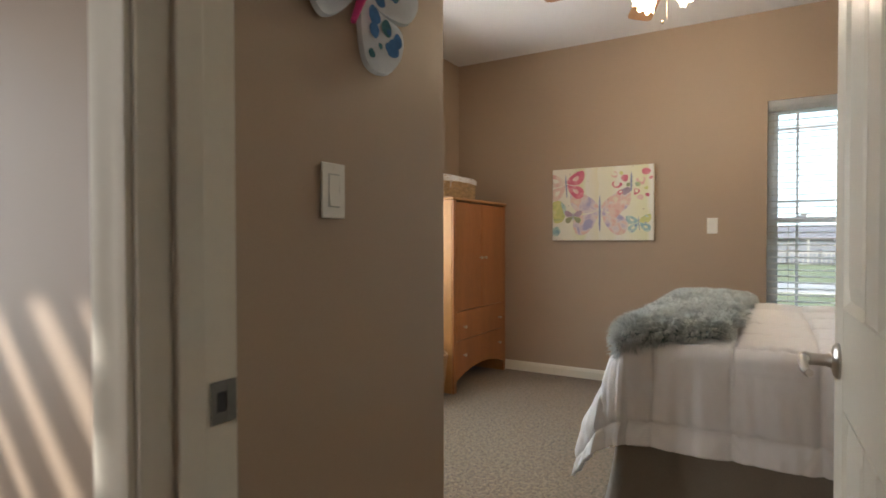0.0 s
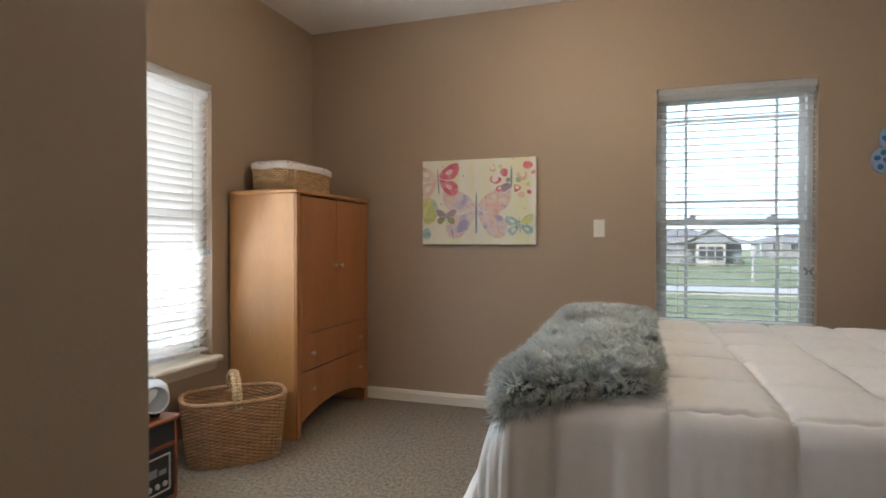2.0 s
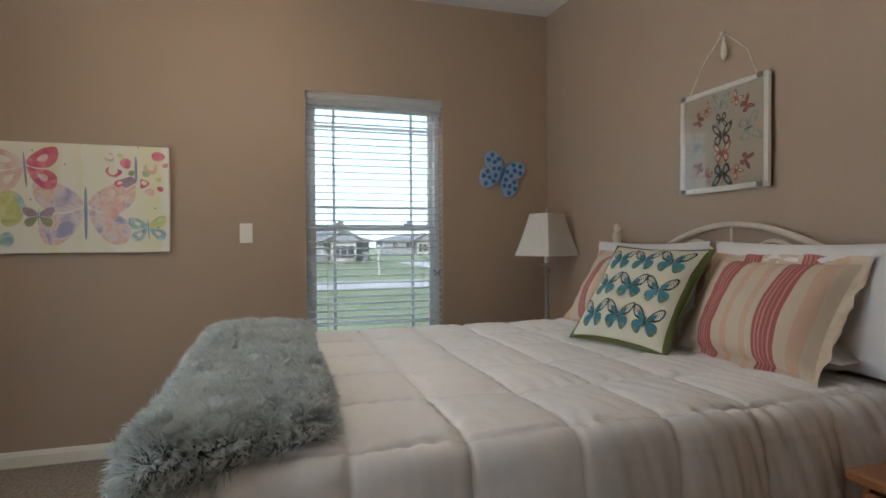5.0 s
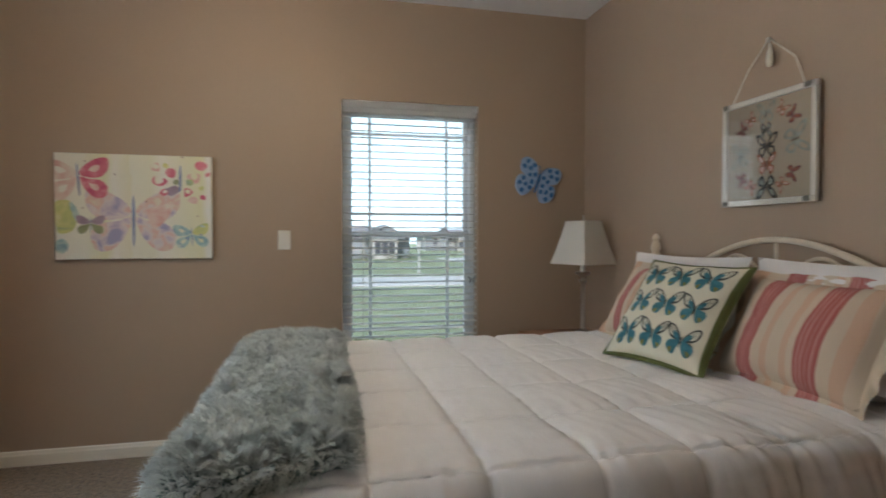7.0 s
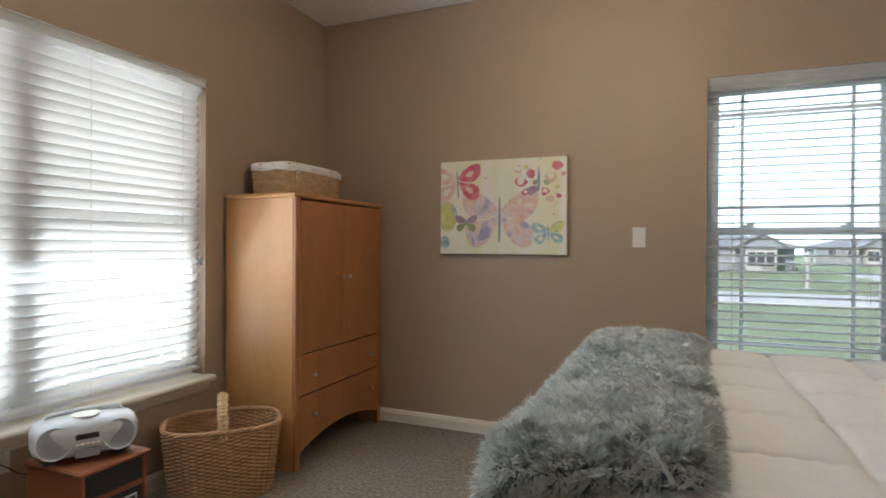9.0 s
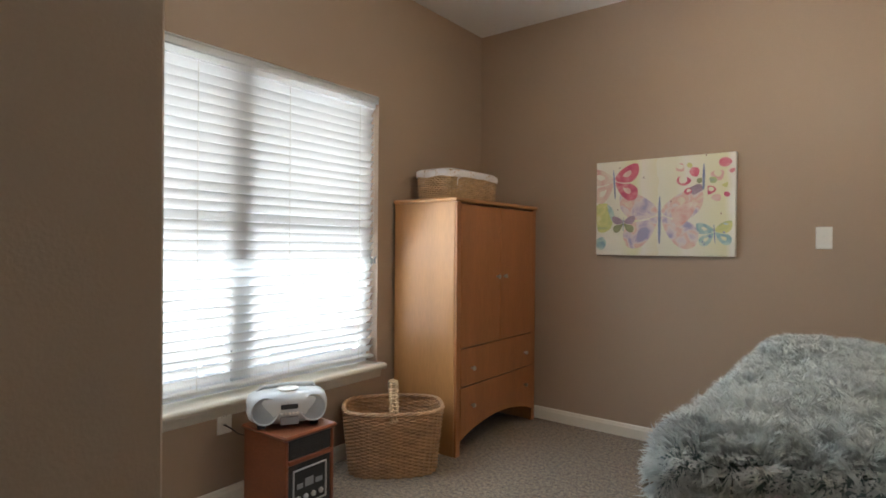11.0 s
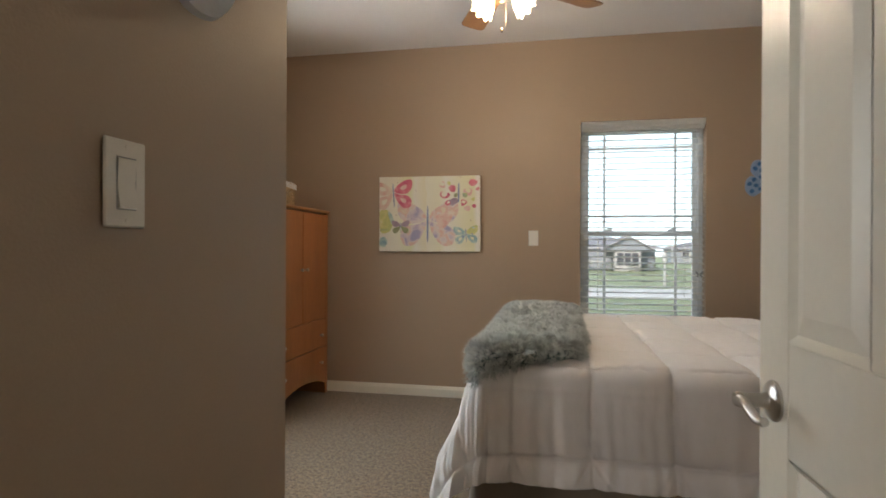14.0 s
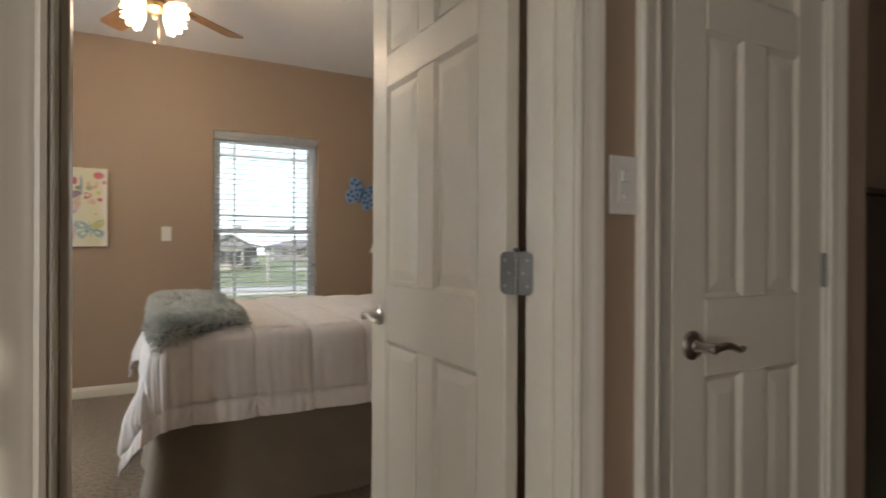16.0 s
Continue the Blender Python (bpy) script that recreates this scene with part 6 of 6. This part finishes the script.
def framed_print():
    W, H = 0.475, 0.445
    ob = thing("framed_print", pose(EAST, 2.76, 1.617, 0, 0, -90), "square butterfly print in a white frame hung by cord", "picture")
    # local x runs along the wall, -y faces the room
    fr = 0.022
    def rail(a, b, c, d):
        return box(a, b, -0.036, -0.016, c, d, 0.003)
    for s in (rail(-W / 2, W / 2, H / 2 - fr, H / 2), rail(-W / 2, W / 2, -H / 2, -H / 2 + fr), rail(-W / 2, -W / 2 + fr, -H / 2 + fr, H / 2 - fr), rail(W / 2 - fr, W / 2, -H / 2 + fr, H / 2 - fr)):
        part("frame_rail", s, WHITE_PLASTIC, ob)
    part("paper", box(-W / 2 + fr, W / 2 - fr, -0.024, -0.018, -H / 2 + fr, H / 2 - fr), PAPER, ob, "cream printed sheet")
    part("acrylic", box(-W / 2 + 0.002, W / 2 - 0.002, -0.0415, -0.0385, -H / 2 + 0.002, H / 2 - 0.002), ACRYLIC, ob, "clear acrylic sheet").visible_shadow = False
    def on(x, y, lift):
        return Vector((x, -0.0242 - lift, y))
    spots = [(-0.005, 0.150, 0.085, 0, GREY_PRINT), (-0.005, 0.080, 0.065, 180, INK), (0.075, 0.150, 0.055, -40, RUST), (0.125, 0.115, 0.06, -60, PLUM), (0.140, 0.020, 0.115, -80, GREY_PRINT), (0.125, -0.105, 0.06, -110, PLUM), (0.075, -0.145, 0.055, -140, RUST), (0.0, -0.150, 0.10, 180, INK), (-0.08, -0.145, 0.055, 140, RUST), (-0.13, -0.11, 0.055, 110, PLUM), (-0.140, -0.01, 0.10, 85, GREY_PRINT), (-0.13, 0.10, 0.055, 60, PLUM), (-0.085, 0.135, 0.055, 40, RUST), (0.0, 0.015, 0.10, 0, PAPER), (0.0, -0.06, 0.09, 0, RUST)]
    for x, y, size, turn, m in spots:
        at = print_on(size * 1.06, x, y, turn, on)
        b = part("butterfly_print", join(*[blot(mirrored(o, s), at(0.0003), 4) for o in (FORE, HIND) for s in (-1, 1)]), INK if m is PAPER else m, ob)
        part("wing_print", join(*[blot(mirrored(shrunk(o, 0.52), s), at(0.0008), 4) for o in (FORE, HIND) for s in (-1, 1)]), {INK: GREY_PRINT, GREY_PRINT: PAPER, PAPER: PAPER, RUST: BLUSH, PLUM: RUST}[m], b)
        part("body_print", blot(BODY, at(0.0012), 3), INK, b)
    for x in (-W / 2 + 0.03, W / 2 - 0.03):
        for z in (-H / 2 + 0.012, H / 2 - 0.012):
            part("clip", box(x - 0.014, x + 0.014, -0.047, -0.0417, z - 0.010, z + 0.010, 0.002), STEEL, ob, "small steel clip")
    tip = (0, -0.02, H / 2 + 0.225)
    cord = [(-W / 2 + 0.05, -0.03, H / 2 - 0.01), (-W / 4, -0.012, H / 2 + 0.125), tip, (W / 4, -0.012, H / 2 + 0.12), (W / 2 - 0.05, -0.03, H / 2 - 0.01)]
    part("cord", tube(cord, 0.0034, 8), ROPE, ob, "thick cream cord", True)
    part("hook", lathe([(0.004, 0), (0.004, 0.014), (0.011, 0.018), (0.010, 0.026), (0.002, 0.028)], 12), NICKEL, ob, "", True).matrix_basis = pose(0, -0.001, H / 2 + 0.22, 90, 0, 0)
    part("tassel", lathe([(0.004, 0.0), (0.006, -0.02), (0.013, -0.045), (0.015, -0.07), (0.010, -0.09), (0.003, -0.095)], 10), ROPE, ob, "cream tassel", True).matrix_basis = pose(0.015, -0.03, H / 2 + 0.20)


framed_print()

# ---- ceiling fan ----
fan = thing("ceiling_fan", pose(-0.535, 2.87, 0), "walnut five-blade ceiling fan with lit frosted tulip lights", "fan")
part("canopy", lathe([(0.070, TOP - 0.001), (0.070, TOP - 0.012), (0.055, TOP - 0.045), (0.020, TOP - 0.060)], 24), BRASS, fan, "", True)
part("downrod", lathe([(0.012, TOP - 0.06), (0.012, 2.60)], 12), BRASS, fan, "", True)
part("motor", lathe([(0.03, 2.625), (0.09, 2.612), (0.115, 2.59), (0.115, 2.545), (0.095, 2.52), (0.06, 2.508), (0.05, 2.49)], 32), BRASS, fan, "aged bronze motor housing", True)
blade_out = [(0.17, -0.052), (0.22, -0.060), (0.60, -0.072), (0.628, -0.060), (0.635, -0.03), (0.635, 0.03), (0.628, 0.060), (0.60, 0.072), (0.22, 0.060), (0.17, 0.052)]
blade_mesh = made("blade", prism(blade_out, 2, -0.003, 0.003), WALNUT)
iron_mesh = made("blade_iron", join(box(0.09, 0.20, -0.014, 0.014, -0.010, -0.004, 0.002), box(0.19, 0.27, -0.034, 0.034, -0.0075, -0.0035, 0.002)), BRASS)
for k in range(5):
    b = part("blade", blade_mesh, WALNUT, fan, "walnut veneered blade")
    b.matrix_basis = pose(0, 0, 2.515, 0, 0, 40 + 72 * k) @ pose(0, 0, 0, 11, 0, 0)
    part("blade_iron", iron_mesh, BRASS, b)
part("light_fitter", lathe([(0.05, 2.49), (0.062, 2.475), (0.055, 2.45), (0.03, 2.435), (0.016, 2.425), (0.012, 2.40), (0.004, 2.395)], 24), BRASS, fan, "", True)


def tulip(a, v):
    t = 2 * math.pi * a
    r = 0.020 + 0.042 * math.sin(min(1.0, v * 1.15) * 1.75) ** 0.9 + 0.012 * max(0.0, v - 0.75) * 4
    r *= 1 + 0.10 * v * v * math.cos(8 * t)
    return r * math.cos(t), r * math.sin(t), 0.105 * v + 0.008 * v * v * math.cos(8 * t)


tul = made("glass_shade", sheet(tulip, 48, 14, True), LIT_GLASS, "all")
arm_mesh = made("lamp_arm", tube([(0, 0, 0), (0.04, 0, 0.014), (0.082, 0, 0.0)], 0.008, 8), BRASS, True)
for k in range(4):
    a = part("lamp_arm", arm_mesh, BRASS, fan)
    a.matrix_basis = pose(0, 0, 2.455, 0, 0, 45 + 90 * k)
    s = part("glass_shade", tul, LIT_GLASS, a, "frosted tulip glass shade, lit")
    s.matrix_basis = pose(0.084, 0, 0.0, 0, 122, 0) @ Matrix.Diagonal((0.82, 0.82, 0.9, 1))
lamp("fan_bulbs", "POINT", 26, (1.0, 0.80, 0.57), pose(-0.535, 2.87, 2.335), radius=0.06)
part("pull_chain", join(tube([(0.02, 0.0, 2.40), (0.02, 0, 2.27)], 0.0012, 5), lathe([(0.002, 2.27), (0.006, 2.262), (0.005, 2.25), (0.001, 2.246)], 8)), BRASS, fan)

# ---- dim room beyond the hall ----
cab = thing("dark_cabinet", pose(1.75, 0.50, 0), "tall dark-stained cabinet in the dim room beyond", "cabinet")
part("body", box(0, 0.9, 0, 0.42, 0.06, 1.35, 0.006), DARK_WOOD, cab)
part("top", box(-0.02, 0.92, -0.02, 0.42, 1.35, 1.375, 0.005), DARK_WOOD, cab)
part("plinth", box(0.02, 0.88, 0.02, 0.40, 0.0, 0.06), DARK_WOOD, cab)
for k in range(2):
    d = part("door", box(0.01 + 0.445 * k, 0.445 + 0.445 * k, -0.018, -0.0005, 0.08, 1.33, 0.004), DARK_WOOD, cab)
    part("handle", tube([(0.40 + 0.09 * k, -0.02, 0.95), (0.40 + 0.09 * k, -0.05, 0.98), (0.40 + 0.09 * k, -0.05, 1.08), (0.40 + 0.09 * k, -0.02, 1.11)], 0.006, 8), STEEL, d)
